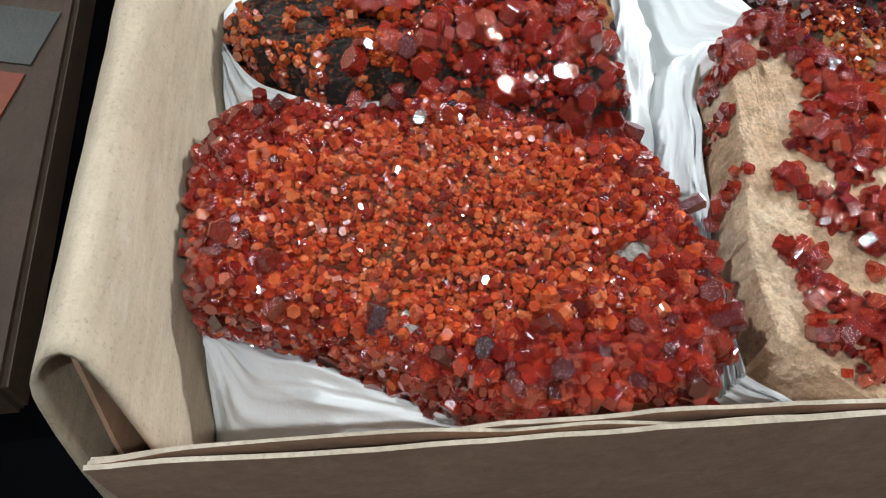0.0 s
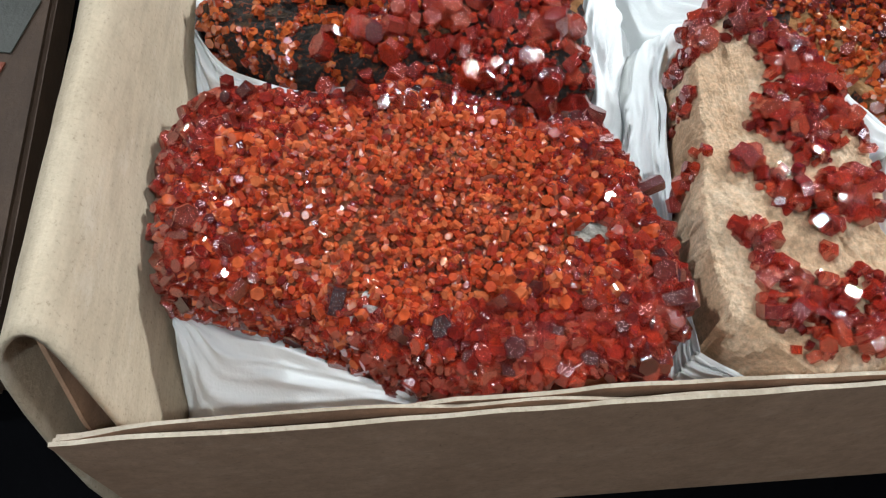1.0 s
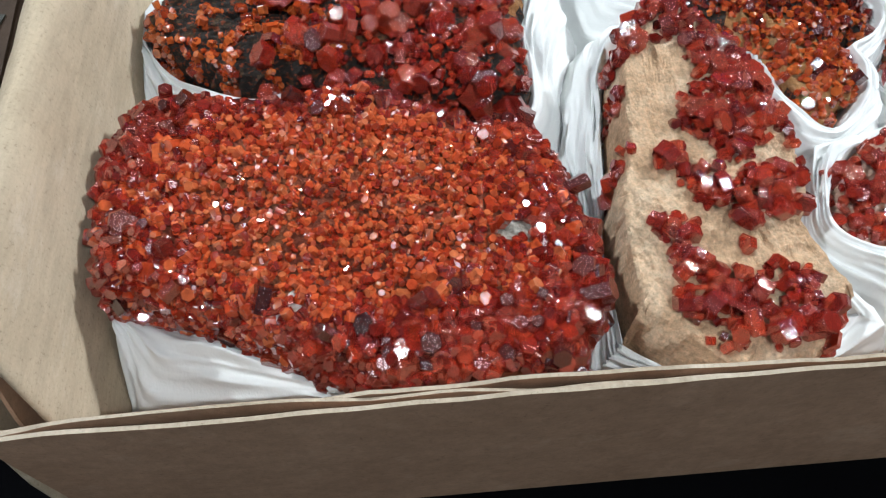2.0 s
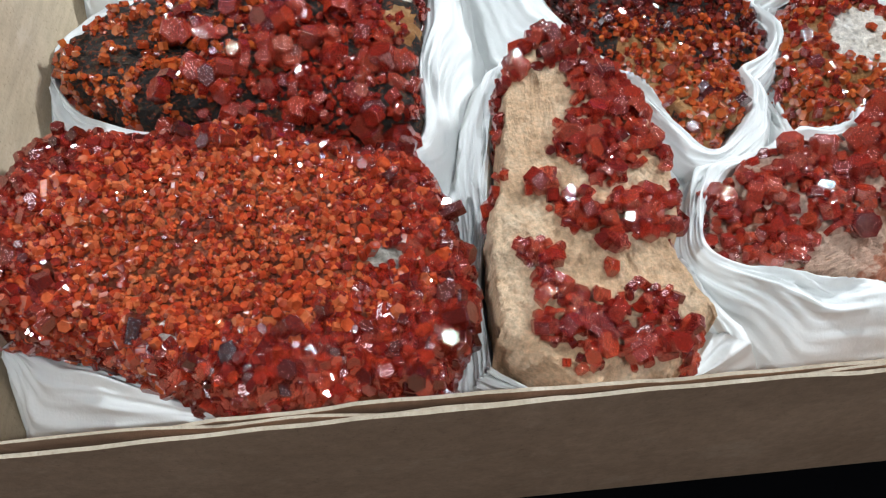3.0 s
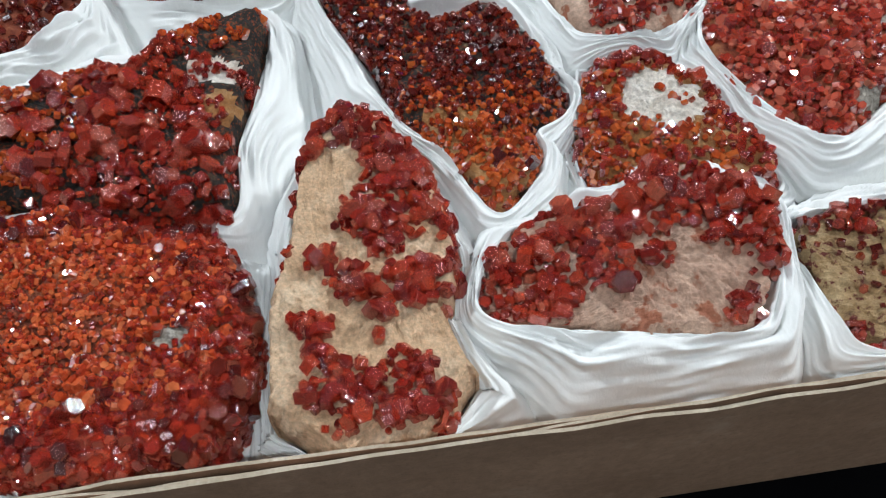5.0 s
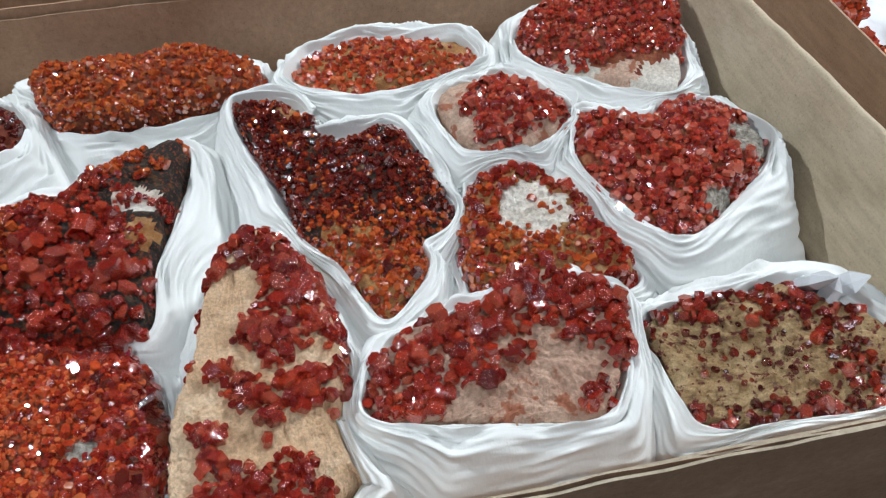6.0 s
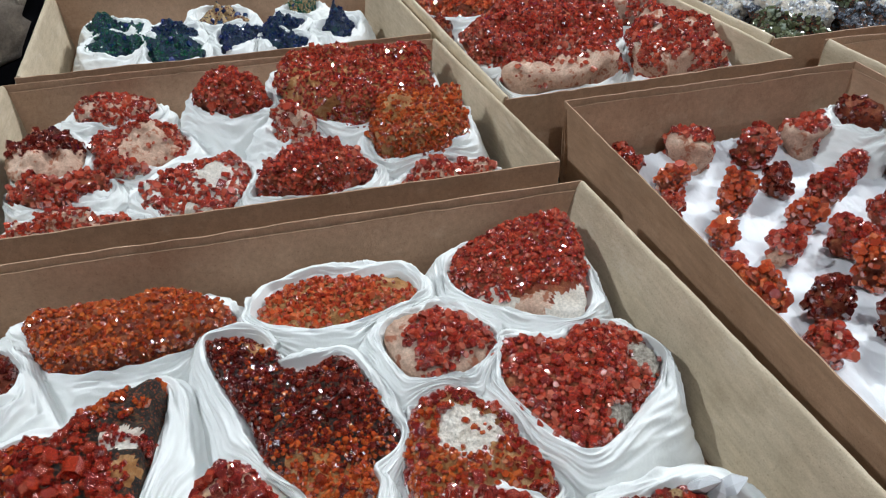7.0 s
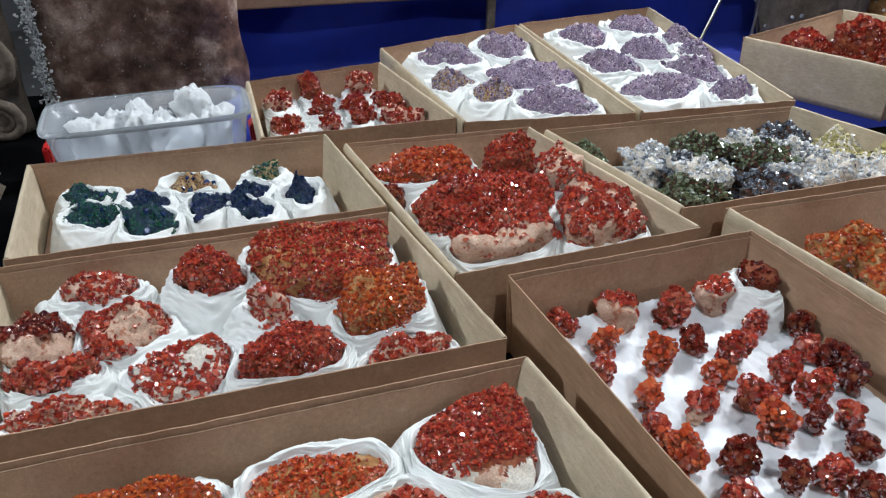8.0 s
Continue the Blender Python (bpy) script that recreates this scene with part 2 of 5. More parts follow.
def blob(x, y, r, seed, aspect=0.8, n=9):
    """An uneven round plan outline."""
    rng = random.Random(seed)
    turn = rng.uniform(0, math.pi)
    pts = []
    for i in range(n):
        a = 2 * math.pi * i / n
        k = r * rng.uniform(0.66, 1.16)
        u, v = k * math.cos(a), k * aspect * math.sin(a)
        pts.append((x + u * math.cos(turn) - v * math.sin(turn), y + u * math.sin(turn) + v * math.cos(turn)))
    return pts


# ---------------------------------------------------------------- crystals
def crystal_shape(kind):
    """Unit crystal, 1 in radius and 1 high: tabular hexagon, pointed hexagon or cube."""
    n = 4 if kind == "cube" else 6
    rings = {"hex": [(0.96, 0.0), (1.0, 0.92), (0.92, 1.0)], "point": [(0.9, 0.0), (1.0, 0.55), (0.10, 1.0)], "cube": [(1.0, 0.0), (1.0, 0.95), (0.94, 1.0)]}[kind]
    verts = [(r * math.cos(2 * math.pi * i / n), r * math.sin(2 * math.pi * i / n), z) for r, z in rings for i in range(n)]
    faces = [(k * n + i, k * n + (i + 1) % n, (k + 1) * n + (i + 1) % n, (k + 1) * n + i) for k in range(2) for i in range(n)]
    faces.append(tuple(range(2 * n, 3 * n)))
    return np.array(verts), faces


SHAPES = {k: crystal_shape(k) for k in ("hex", "point", "cube")}
UNIT = {}


def unit_mesh(kind, flat, mat):
    key = (kind, flat, mat.name)
    if key not in UNIT:
        v, f = SHAPES[kind]
        UNIT[key] = mesh_from("crystal", v * (1, 1, flat), f, mat)
    return UNIT[key]


def surface_points(verts, faces, n, rng, low=-0.3):
    """n even random places on the mesh that don't look down, with their normals."""
    tri = np.array([t for f in faces for t in ([f] if len(f) == 3 else [(f[0], f[1], f[2]), (f[0], f[2], f[3])])])
    a, b, c = verts[tri[:, 0]], verts[tri[:, 1]], verts[tri[:, 2]]
    cr = np.cross(b - a, c - a)
    size = np.linalg.norm(cr, axis=1) + 1e-12
    nor = cr / size[:, None]
    w = np.where(nor[:, 2] > low, size, 0)
    pick = rng.choice(len(tri), n, p=w / w.sum())
    u, v = rng.random(n), rng.random(n)
    flip = u + v > 1
    u[flip], v[flip] = 1 - u[flip], 1 - v[flip]
    return a[pick] + u[:, None] * (b - a)[pick] + v[:, None] * (c - a)[pick], nor[pick]


def crystal_frames(nor, rng, lean):
    ax = nor + lean * rng.normal(size=nor.shape)
    dot = (ax * nor).sum(1)
    ax = np.where((dot < 0.1)[:, None], ax + nor * (0.3 - 1.6 * np.minimum(dot, 0))[:, None], ax)
    ax /= np.linalg.norm(ax, axis=1)[:, None]
    ref = rng.normal(size=nor.shape)
    u = np.cross(ref, ax)
    u /= np.linalg.norm(u, axis=1)[:, None]
    return np.stack([u, np.cross(ax, u), ax], 2)


def crust_mesh(name, kind, place, frames, size, high, mat):
    """All the small crystals of a crust, joined."""
    v0, f0 = SHAPES[kind]
    thin = np.random.default_rng(len(size)).uniform(0.68, 1.0, len(size))
    local = v0[None] * np.stack([size, size * thin, high], 1)[:, None, :]
    local[:, :, 2] -= (0.22 * high)[:, None]
    verts = np.einsum("nij,nkj->nki", frames, local) + place[:, None, :]
    k, n = len(v0), len(place)
    me = bpy.data.meshes.new(name)
    flat0 = np.array([i for f in f0 for i in f])
    lens = np.array([len(f) for f in f0])
    loops = (flat0[None] + (np.arange(n) * k)[:, None]).ravel()
    totals = np.tile(lens, n)
    starts = np.concatenate([[0], np.cumsum(totals)[:-1]])
    me.vertices.add(n * k)
    me.vertices.foreach_set("co", verts.ravel())
    me.loops.add(len(loops))
    me.loops.foreach_set("vertex_index", loops.astype(np.int32))
    me.polygons.add(len(totals))
    me.polygons.foreach_set("loop_start", starts.astype(np.int32))
    me.update(calc_edges=True)
    me.shade_flat()
    me.materials.append(mat)
    return me


# ---------------------------------------------------------------- specimens
def chips(x, y, z, seed):
    """Broken, stepped relief: every cell of broken rock has its own height."""
    near_cell = noise.voronoi(Vector((x + seed, y, z)))[1][0]
    return n3(near_cell[0] * 3.1, near_cell[1] * 3.1, near_cell[2] * 3.1)


def rock_arrays(outline, z0, z1, dome, seed, grade, rough, n=56):
    p = smooth_outline(outline, n)
    c = p.mean(0)
    inner = max(6, n // 6)
    rings = [(0.55, 0.0), (0.84, 0.03), (0.91, 0.16), (0.95, 0.30), (0.985, 0.48), (1.0, 0.66), (1.0, 0.80), (0.985, 0.91), (0.95, 0.99)] + [(0.95 * (1 - (k + 1) / (inner + 1)), 1.0) for k in range(inner)]
    verts, h = [], z1 - z0
    for k, hz in rings:
        for q in p:
            xy = c + (q - c) * k
            d = xy - c
            z = z0 + h * hz + (dome * (1 - k * k) + grade[0] * d[0] + grade[1] * d[1]) * min(1, hz * hz)
            e = rough * (n3(xy[0] * 45 + seed, xy[1] * 45, z * 45) + 0.45 * chips(xy[0] * 95, xy[1] * 95, z * 95, seed) + 0.55 * n3(xy[0] * 150 + seed, xy[1] * 150, z * 150) + 0.35 * n3(xy[0] * 420, xy[1] * 420, z * 420 + seed)) + 0.0008 * n3(xy[0] * 380, xy[1] * 380 + seed, z * 380) + 0.0006 * n3(xy[0] * 800, xy[1] * 800 + seed, z * 800)
            out = (q - c) / (np.linalg.norm(q - c) + 1e-9)
            side = max(0.0, min(1.0, (k - 0.7) / 0.3))
            xy = xy + out * e * side
            verts.append((xy[0], xy[1], max(z0, z + e * (1 - 0.5 * side) * min(1, 3 * hz))))
    m = len(rings)
    faces = [(r * n + i, r * n + (i + 1) % n, (r + 1) * n + (i + 1) % n, (r + 1) * n + i) for r in range(m - 1) for i in range(n)]
    mid = np.array(verts[-n:]).mean(0)
    verts.append(tuple(mid))
    faces += [((m - 1) * n + i, (m - 1) * n + (i + 1) % n, m * n) for i in range(n)]
    return np.array(verts), faces, c


FENCE = []


def inside_quad(at, quad):
    q = np.array(quad)
    side = np.roll(q, -1, 0) - q
    way = np.stack([-side[:, 1], side[:, 0]], 1) / np.linalg.norm(side, axis=1)[:, None]
    return np.stack([(at - c) @ w for c, w in zip(q, way)], 1).min(1) > 0.0005


def specimen(label, outline, z0, z1, rock, crust, count, size, seed, dome=0.004, grade=(0, 0), rough=0.003, big=0, big_size=(0.002, 0.003), big_mat=None,
             mask=None, where=None, kind="hex", tall=(0.9, 2.0), lean=0.9, group="", low=-0.25, category="mineral", name="mineral_specimen", big_where=None, flat=0.7, n=56, heap=0.002, patches=(), second=None):
    """A rock with a crust of small crystals and single larger ones. mask(x, y, rnd) keeps a place, where(x, y) scales the crystals there."""
    rng = np.random.default_rng(seed)
    verts, faces, c = rock_arrays(outline, z0, z1, dome, seed, grade, rough, n)
    thing = empty(name, c[0], c[1], z0, label, category, group)
    base = np.array([c[0], c[1], z0])
    body = mesh_from("rock", verts - base, faces, rock, n < 150)
    for slot, (px, py, pr, pm) in enumerate(patches):
        body.materials.append(pm)
        for poly in body.polygons:
            q = poly.center
            if math.hypot(q[0] + c[0] - px, q[1] + c[1] - py) < pr * (1 + 0.5 * n3(q[0] * 150, q[1] * 150, slot)) and poly.normal[2] > 0.1:
                poly.material_index = slot + 1
    part("rock", body, thing)

    def spots(num, test):
        place, nor = surface_points(verts, faces, num * (3 if test else 1), rng, low)
        if FENCE:
            keep = inside_quad(place[:, :2], FENCE[-1])
            place, nor = place[keep], nor[keep]
        if test:
            keep = np.array([test(x, y, r) for (x, y, _), r in zip(place, rng.random(len(place)))], bool)
            place, nor = place[keep][:num], nor[keep][:num]
        return place, nor

    if count:
        place, nor = spots(count, mask)
        place = place + nor * (heap * 0.6 * rng.random(len(place)) ** 2 * np.clip(nor[:, 2], 0, 1) ** 3)[:, None]
        k = rng.uniform(size[0], size[1], len(place)) * (0.75 + 0.5 * rng.random(len(place)) ** 3)
        if where:
            k = k * np.array([where(x, y) for x, y, _ in place])
        frames, high = crystal_frames(nor, rng, lean), k * rng.uniform(*tall, len(place))
        other = np.array([bool(second and second[1](x, y, r)) for (x, y, _), r in zip(place, rng.random(len(place)))], bool)
        for mat, use in ((crust, ~other), (second[0] if second else crust, other)):
            if use.any():
                part("crystal_crust", crust_mesh("crystal_crust", kind, (place - base)[use], frames[use], k[use], high[use], mat), thing, kind="stuff")
    if big:
        place, nor = spots(big, big_where or mask)
        place = place + nor * (heap * rng.random(len(place)) * np.clip(nor[:, 2], 0, 1) ** 3)[:, None]
        frames = crystal_frames(nor, rng, lean)
        for q, f in zip(place - base, frames):
            r = rng.uniform(*big_size)
            ob = part("crystal", unit_mesh(kind, flat * (0.8, 1.3, 1.9)[int(rng.random() * 3)], big_mat or crust), thing)
            m = Matrix(f.tolist()).to_4x4()
            ob.matrix_local = Matrix.Translation(Vector(q) - Vector(f[:, 2]) * (0.25 * r)) @ m @ Matrix.Diagonal((r, r * rng.uniform(0.72, 1.0), r, 1))
    return thing


def near(ellipses):
    """A test that keeps the places inside any of the circles (x, y, r), with a ragged edge."""
    def test(x, y, rnd):
        return any(math.hypot(x - a, y - b) < r * (0.8 + 0.45 * rnd) for a, b, r in ellipses)
    return test


def away(ellipses, keep=0.04):
    inside = near(ellipses)
    return lambda x, y, rnd: rnd < keep or not inside(x, y, 0.45)


# ---------------------------------------------------------------- tissue nests
def tissue_nest(outline, crest, others, quad, seed, wide=0.035, floor=0.004, label="crumpled white tissue paper nest twisted round a mineral specimen", fold=0.0011, n=220, slope=1.5, rows=64):
    """Twisted tissue round one specimen, up to halfway to its neighbours and the box's walls."""
    p = smooth_outline(outline, n)
    c = p.mean(0)
    tang = np.roll(p, -3, 0) - np.roll(p, 3, 0)
    nor = np.stack([-tang[:, 1], tang[:, 0]], 1)
    nor /= np.linalg.norm(nor, axis=1)[:, None]
    nor[((p - c) * nor).sum(1) < 0] *= -1
    rad = (p - c) / np.linalg.norm(p - c, axis=1)[:, None]
    nor = nor * 0.5 + rad * 0.5
    nor /= np.linalg.norm(nor, axis=1)[:, None]
    crowd = np.vstack([smooth_outline(o, 60) for o in others]) if others else np.full((1, 2), 9.0)
    q = np.array(quad)
    side = np.roll(q, -1, 0) - q
    inward = np.stack([-side[:, 1], side[:, 0]], 1) / np.linalg.norm(side, axis=1)[:, None]
    width = np.full(n, wide)
    for i in range(n):
        for s in np.arange(0.003, wide, 0.001):
            at = p[i] + nor[i] * s
            if np.hypot(*(crowd - at).T).min() < s * 0.95 or ((at - q) * inward).sum(1).min() < 0.002:
                width[i] = s
                break
    for _ in range(4):
        width = (np.roll(width, 1) + width * 2 + np.roll(width, -1)) / 4
    width = width + 0.003
    verts = []
    for j in range(rows):
        f = j / (rows - 1)
        for i in range(n):
            a = 2 * math.pi * i / n
            w = width[i]
            drop = min(crest - floor, slope * max(0, w - 0.004))
            lift = 0.004 * n3(math.cos(a) * 1.3 + seed, math.sin(a) * 1.3, 0)
            top = crest + lift
            keys_s = [-0.35, -0.004, 0.0005, 0.18 * w, 0.42 * w, 0.7 * w, w]
            keys_z = [floor + 0.004, max(floor + 0.006, top - 0.022), top - 0.006, top, top - 0.08 * drop, top - 0.45 * drop, max(floor, top - drop)]
            keys_f = [0, 0.10, 0.22, 0.38, 0.55, 0.78, 1]
            s, z = np.interp(f, keys_f, keys_s), np.interp(f, keys_f, keys_z)
            if f < 0.10:
                t = f / 0.10
                at = c + (p[i] - c) * (0.6 + 0.36 * t)
            else:
                at = p[i] + nor[i] * s
            wav = 2.2 * n3(math.cos(a) * 1.6, math.sin(a) * 1.6 + seed, f * 1.5)
            rid = (1 - abs(math.sin(4.5 * math.pi * f + 2 * a + wav))) + 0.7 * (1 - abs(math.sin(8 * math.pi * f - 3 * a + 2 * wav + seed))) + 0.6 * (1 - abs(math.sin(13 * math.pi * f + 3 * a + 3 * wav))) ** 1.5
            big = n3(math.cos(a) * 3 + seed, math.sin(a) * 3, f * 2.5)
            rid = 1.0 + (rid - 1.0) * max(0.15, min(1.5, 0.75 + 1.6 * n3(math.cos(a) * 2.2, math.sin(a) * 2.2 + 2 * seed, f * 2)))
            e = (2.3 * fold * (rid - 1.0) * (1 - 1.1 * max(0.0, f - 0.5)) + 0.0020 * big) * min(1, max(0, (f - 0.1) / 0.15)) * min(1.0, 0.35 + w / 0.02)
            at = at + nor[i] * e * 0.5 * (1 if f > 0.45 else 0.2)
            for corner, way in zip(q, inward):
                at = at + way * max(0.0, 0.001 - float((at - corner) @ way))
            verts.append((at[0] - c[0], at[1] - c[1], max(0.001, z + e) ))
    faces = [(j * n + (i + 1) % n, j * n + i, (j + 1) * n + i, (j + 1) * n + (i + 1) % n) for j in range(rows - 1) for i in range(n)]
    ob = new("tissue_nest", mesh_from("tissue_nest", verts, faces, TISSUE, True))
    ob.location = (c[0], c[1], 0.0)
    return tagged(ob, label, "tissue paper", "tissue nests")


def sheet_in(quad, z, rough, mat, label, seed, name="tissue_liner", inset=0.012, n=60, dz=None):
    """A crumpled paper sheet that lines a box."""
    fl, fr, br, bl = [np.array(v) for v in quad]
    c = (fl + fr + br + bl) / 4
    verts = []
    for j in range(n + 1):
        for i in range(n + 1):
            u, v = i / n, j / n
            at = (fl * (1 - u) + fr * u) * (1 - v) + (bl * (1 - u) + br * u) * v
            at = c + (at - c) * (1 - inset / 0.15)
            e = rough * (abs(n3(at[0] * 22 + seed, at[1] * 22, 0.3)) + 0.5 * abs(n3(at[0] * 60, at[1] * 35 + seed, 0.7)) + 0.25 * n3(at[0] * 150, at[1] * 150, seed))
            verts.append((at[0] - c[0], at[1] - c[1], z + e + (dz(at[0], at[1]) if dz else 0)))
    faces = [(j * (n + 1) + i, j * (n + 1) + i + 1, (j + 1) * (n + 1) + i + 1, (j + 1) * (n + 1) + i) for j in range(n) for i in range(n)]
    ob = new(name, mesh_from(name, verts, faces, mat, True))
    ob.location = (c[0], c[1], 0)
    return tagged(ob, label, "paper")


# ---------------------------------------------------------------- cardboard boxes
def wall_sheet(a, b, profile, thick, seed, wave, mat, base, start=0.0, smooth=False, dip=0.0, edge=None, slant=0.0):
    """A bent cardboard sheet from a to b (plan); profile: (inward, height) steps along the bend, where height 1 is wavy."""
    a, b = np.array(a), np.array(b)
    a, b = a + (b - a) * start, b - (b - a) * start
    along = (b - a) / np.linalg.norm(b - a)
    inward = np.array([-along[1], along[0]])
    prof = np.array(profile, float)
    if smooth:
        prof = np.vstack([prof[:1], *[np.stack([0.75 * u + 0.25 * v, 0.25 * u + 0.75 * v]) for u, v in zip(prof[:-1], prof[1:])], prof[-1:]])
    d = np.gradient(prof, axis=0)
    pn = np.stack([d[:, 1], -d[:, 0]], 1)
    pn /= np.linalg.norm(pn, axis=1)[:, None] + 1e-12
    n, k = 90, len(prof)
    top = prof[:, 1].max()
    verts = []
    for i in range(n + 1):
        t = i / n
        for layer in (0, 1):
            for (u, z), q in zip(prof, pn):
                uu, zz = u + q[0] * thick * layer, z + q[1] * thick * layer
                e = (wave * (n3(t * 6 + seed, seed, 0) + 0.5 * n3(t * 25, seed, 1) + 0.25 * n3(t * 90, seed, 2))) - dip * math.exp(-((t * np.linalg.norm(b - a) / 0.012) ** 2))
                g = (0.25 if smooth else 0.6) * wave * n3(t * 4, seed + 7, z * 30)
                at = a + (b - a) * t * (1 - slant * min(1, max(0, z / top)) ** 2) + inward * (uu + g * max(0, z / top))
                verts.append((at[0] - base[0], at[1] - base[1], zz + e * max(0, z / top) ** 2))
    w = 2 * k
    faces, torn = [], []
    for i in range(n):
        for j in range(k - 1):
            o = i * w
            faces.append((o + j, o + j + 1, o + w + j + 1, o + w + j))
            faces.append((o + k + j + 1, o + k + j, o + w + k + j, o + w + k + j + 1))
        for j in (0, k - 1):
            o = i * w + j
            q = (o, o + w, o + w + k, o + k)
            faces.append(q if j == 0 else q[::-1])
            torn.append(len(faces) - 1)
    for i in (0, n):
        for j in range(k - 1):
            o = i * w + j
            q = (o, o + k, o + k + 1, o + 1)
            faces.append(q if i == 0 else q[::-1])
    me = mesh_from("wall", verts, faces, mat, smooth)
    if edge:
        me.materials.append(edge)
        for i in torn:
            me.polygons[i].material_index = 1
    return me


BASE = 0.020  # the trays' padded bottoms; the table lies this far below the paper


def cardboard_box(label, quad, height, seed, roll=0.016, flare=0.004, wave=0.0012, mat=None, side_mat=None, z=0.0, left_h=None, layers=1, dip=0.0, slant=0.0, rolled=True, fray=None):
    """An open tray: two plain double walls, two rolled (or plain) side walls and a bottom. quad: outer rim corners, front left first, anticlockwise."""
    fl, fr, br, bl = quad
    c = np.mean(np.array(quad), 0)
    box = empty("cardboard_box", c[0], c[1], z, label, "box", "open cardboard trays")
    mat, side_mat = mat or CARD, side_mat or CARD_PALE
    h = height
    tops = {"front": (fl, fr), "right": (fr, br), "back": (br, bl), "left": (bl, fl)}
    for key, (a, b) in tops.items():
        h = height
        if slant and key == "front":
            a = tuple(np.array(a) + (np.array(b) - np.array(a)) * 0.016)
        if key in ("front", "back") or not rolled:
            wavy = fray if fray and key == "front" else wave
            outer = [(flare, -BASE), (flare * 0.8, 0.0), (flare * 0.6, 0.3 * h), (flare * 0.3, 0.7 * h), (0.0, h)]
            inner = [(flare + 0.004, 0.003), (flare + 0.0035, 0.4 * h), (0.0035, 0.8 * h), (0.0030, h - (0.0015 if layers > 1 and key == 'front' else 0.005))]
            wall = part("wall", wall_sheet(a, b, outer, 0.0010, seed + 1, wavy, mat, c, 0, False, dip if key == "front" else 0, CARD_EDGE if key == "front" and layers > 1 else None), box)
            part("lining", wall_sheet(a, b, inner, 0.0009, seed + 4.3, wavy, mat, c, 0, False, dip if key == "front" else 0, CARD_EDGE if key == "front" and layers > 1 else None), wall)
            if layers > 1 and key == 'front':
                mid = [(flare + 0.002, 0.003), (flare + 0.0018, 0.5 * h), (0.0018, 0.8 * h), (0.0016, h - 0.001)]
                part("lining", wall_sheet(a, b, mid, 0.0007, seed + 6.9, wavy * 1.2, mat, c, 0, False, dip if key == "front" else 0, CARD_EDGE if key == "front" and layers > 1 else None), wall)
        else:
            r = roll
            h = (left_h or height) if key == "left" else height
            prof = [(flare, -BASE), (0.02 * r, 0.42 * h), (-0.07 * r, 0.80 * h), (-0.07 * r, 0.89 * h), (0.06 * r, 0.955 * h), (0.22 * r, 0.99 * h), (0.38 * r, h), (0.54 * r, 0.955 * h), (0.76 * r, 0.76 * h), (0.94 * r, 0.50 * h), (r + 0.001, 0.25 * h), (r + 0.002, 0.004)]
            if key == "right":
                prof = [(flare, -BASE), (0.01 * r, 0.5 * h), (0.0, 0.90 * h), (0.0, 0.975 * h), (0.04 * r, h), (0.11 * r, h), (0.20 * r, 0.95 * h), (0.45 * r, 0.74 * h), (0.75 * r, 0.48 * h), (r, 0.25 * h), (r + 0.002, 0.004)]
            part("side_wall", wall_sheet(a, b, prof, -0.0013, seed + 9, wave * 0.7, side_mat, c, 0.010, True, slant=slant if key == "left" else 0), box, "pale rolled-over cardboard side wall")
            if slant and key == "left":
                flap = [(0.30 * r, 0.96 * h), (0.42 * r, 0.60 * h), (0.50 * r, 0.20 * h), (0.46 * r, 0.005)]
                part("inner_flap", wall_sheet(a, b, flap, 0.0010, seed + 14, wave, CARD, c, 0.012, False, slant=1.3 * slant), box, "folded flap inside the rolled wall")
    k = 1 - flare / 0.13
    verts = [((q[0] - c[0]) * k, (q[1] - c[1]) * k, hz) for hz in (-BASE, 0.0025) for q in quad]
    faces = [(0, 3, 2, 1), (4, 5, 6, 7)] + [(i, (i + 1) % 4, 4 + (i + 1) % 4, 4 + i) for i in range(4)]
    part("bottom", mesh_from("bottom", verts, faces, mat), box)
    return box


# ---------------------------------------------------------------- the hall and the table
def slab_structure(name, lo, hi, mat, label):
    ob = new(name, box_mesh(name, lo, hi, mat, 0))
    return tagged(ob, label, name.split("_")[0], kind="structure")


slab_structure("floor", (-4, -4, -0.87), (5, 5, -0.77), FLOOR_GREY, "dark grey exhibition hall floor")
slab_structure("ceiling", (-4, -4, 3.0), (5, 5, 3.1), WALL_GREY, "grey exhibition hall ceiling")
slab_structure("wall_north", (-4, 5, -0.85), (5, 5.1, 3.1), WALL_GREY, "plain grey hall wall")
slab_structure("wall_south", (-4, -4.1, -0.85), (5, -4, 3.1), WALL_GREY, "plain grey hall wall")
slab_structure("wall_west", (-4.1, -4, -0.85), (-4, 5, 3.1), WALL_GREY, "plain grey hall wall")
slab_structure("wall_east", (5, -4, -0.85), (5.1, 5, 3.1), WALL_GREY, "plain grey hall wall")

table = empty("display_table", 0.5, 0.6, -0.75 - BASE, "long display table under a black cloth", "table")
part("tabletop", box_mesh("tabletop", (-0.85, -0.66, 0.72), (1.6, 0.735, 0.75), BLACK_CLOTH, 0.004), table, "black cloth over the tabletop")
for lx, ly in ((-0.8, -0.6), (1.5, -0.6), (-0.8, 0.68), (1.5, 0.68)):
    part("leg", box_mesh("leg", (lx, ly, 0.0), (lx + 0.04, ly + 0.04, 0.72), METAL, 0.003), table)

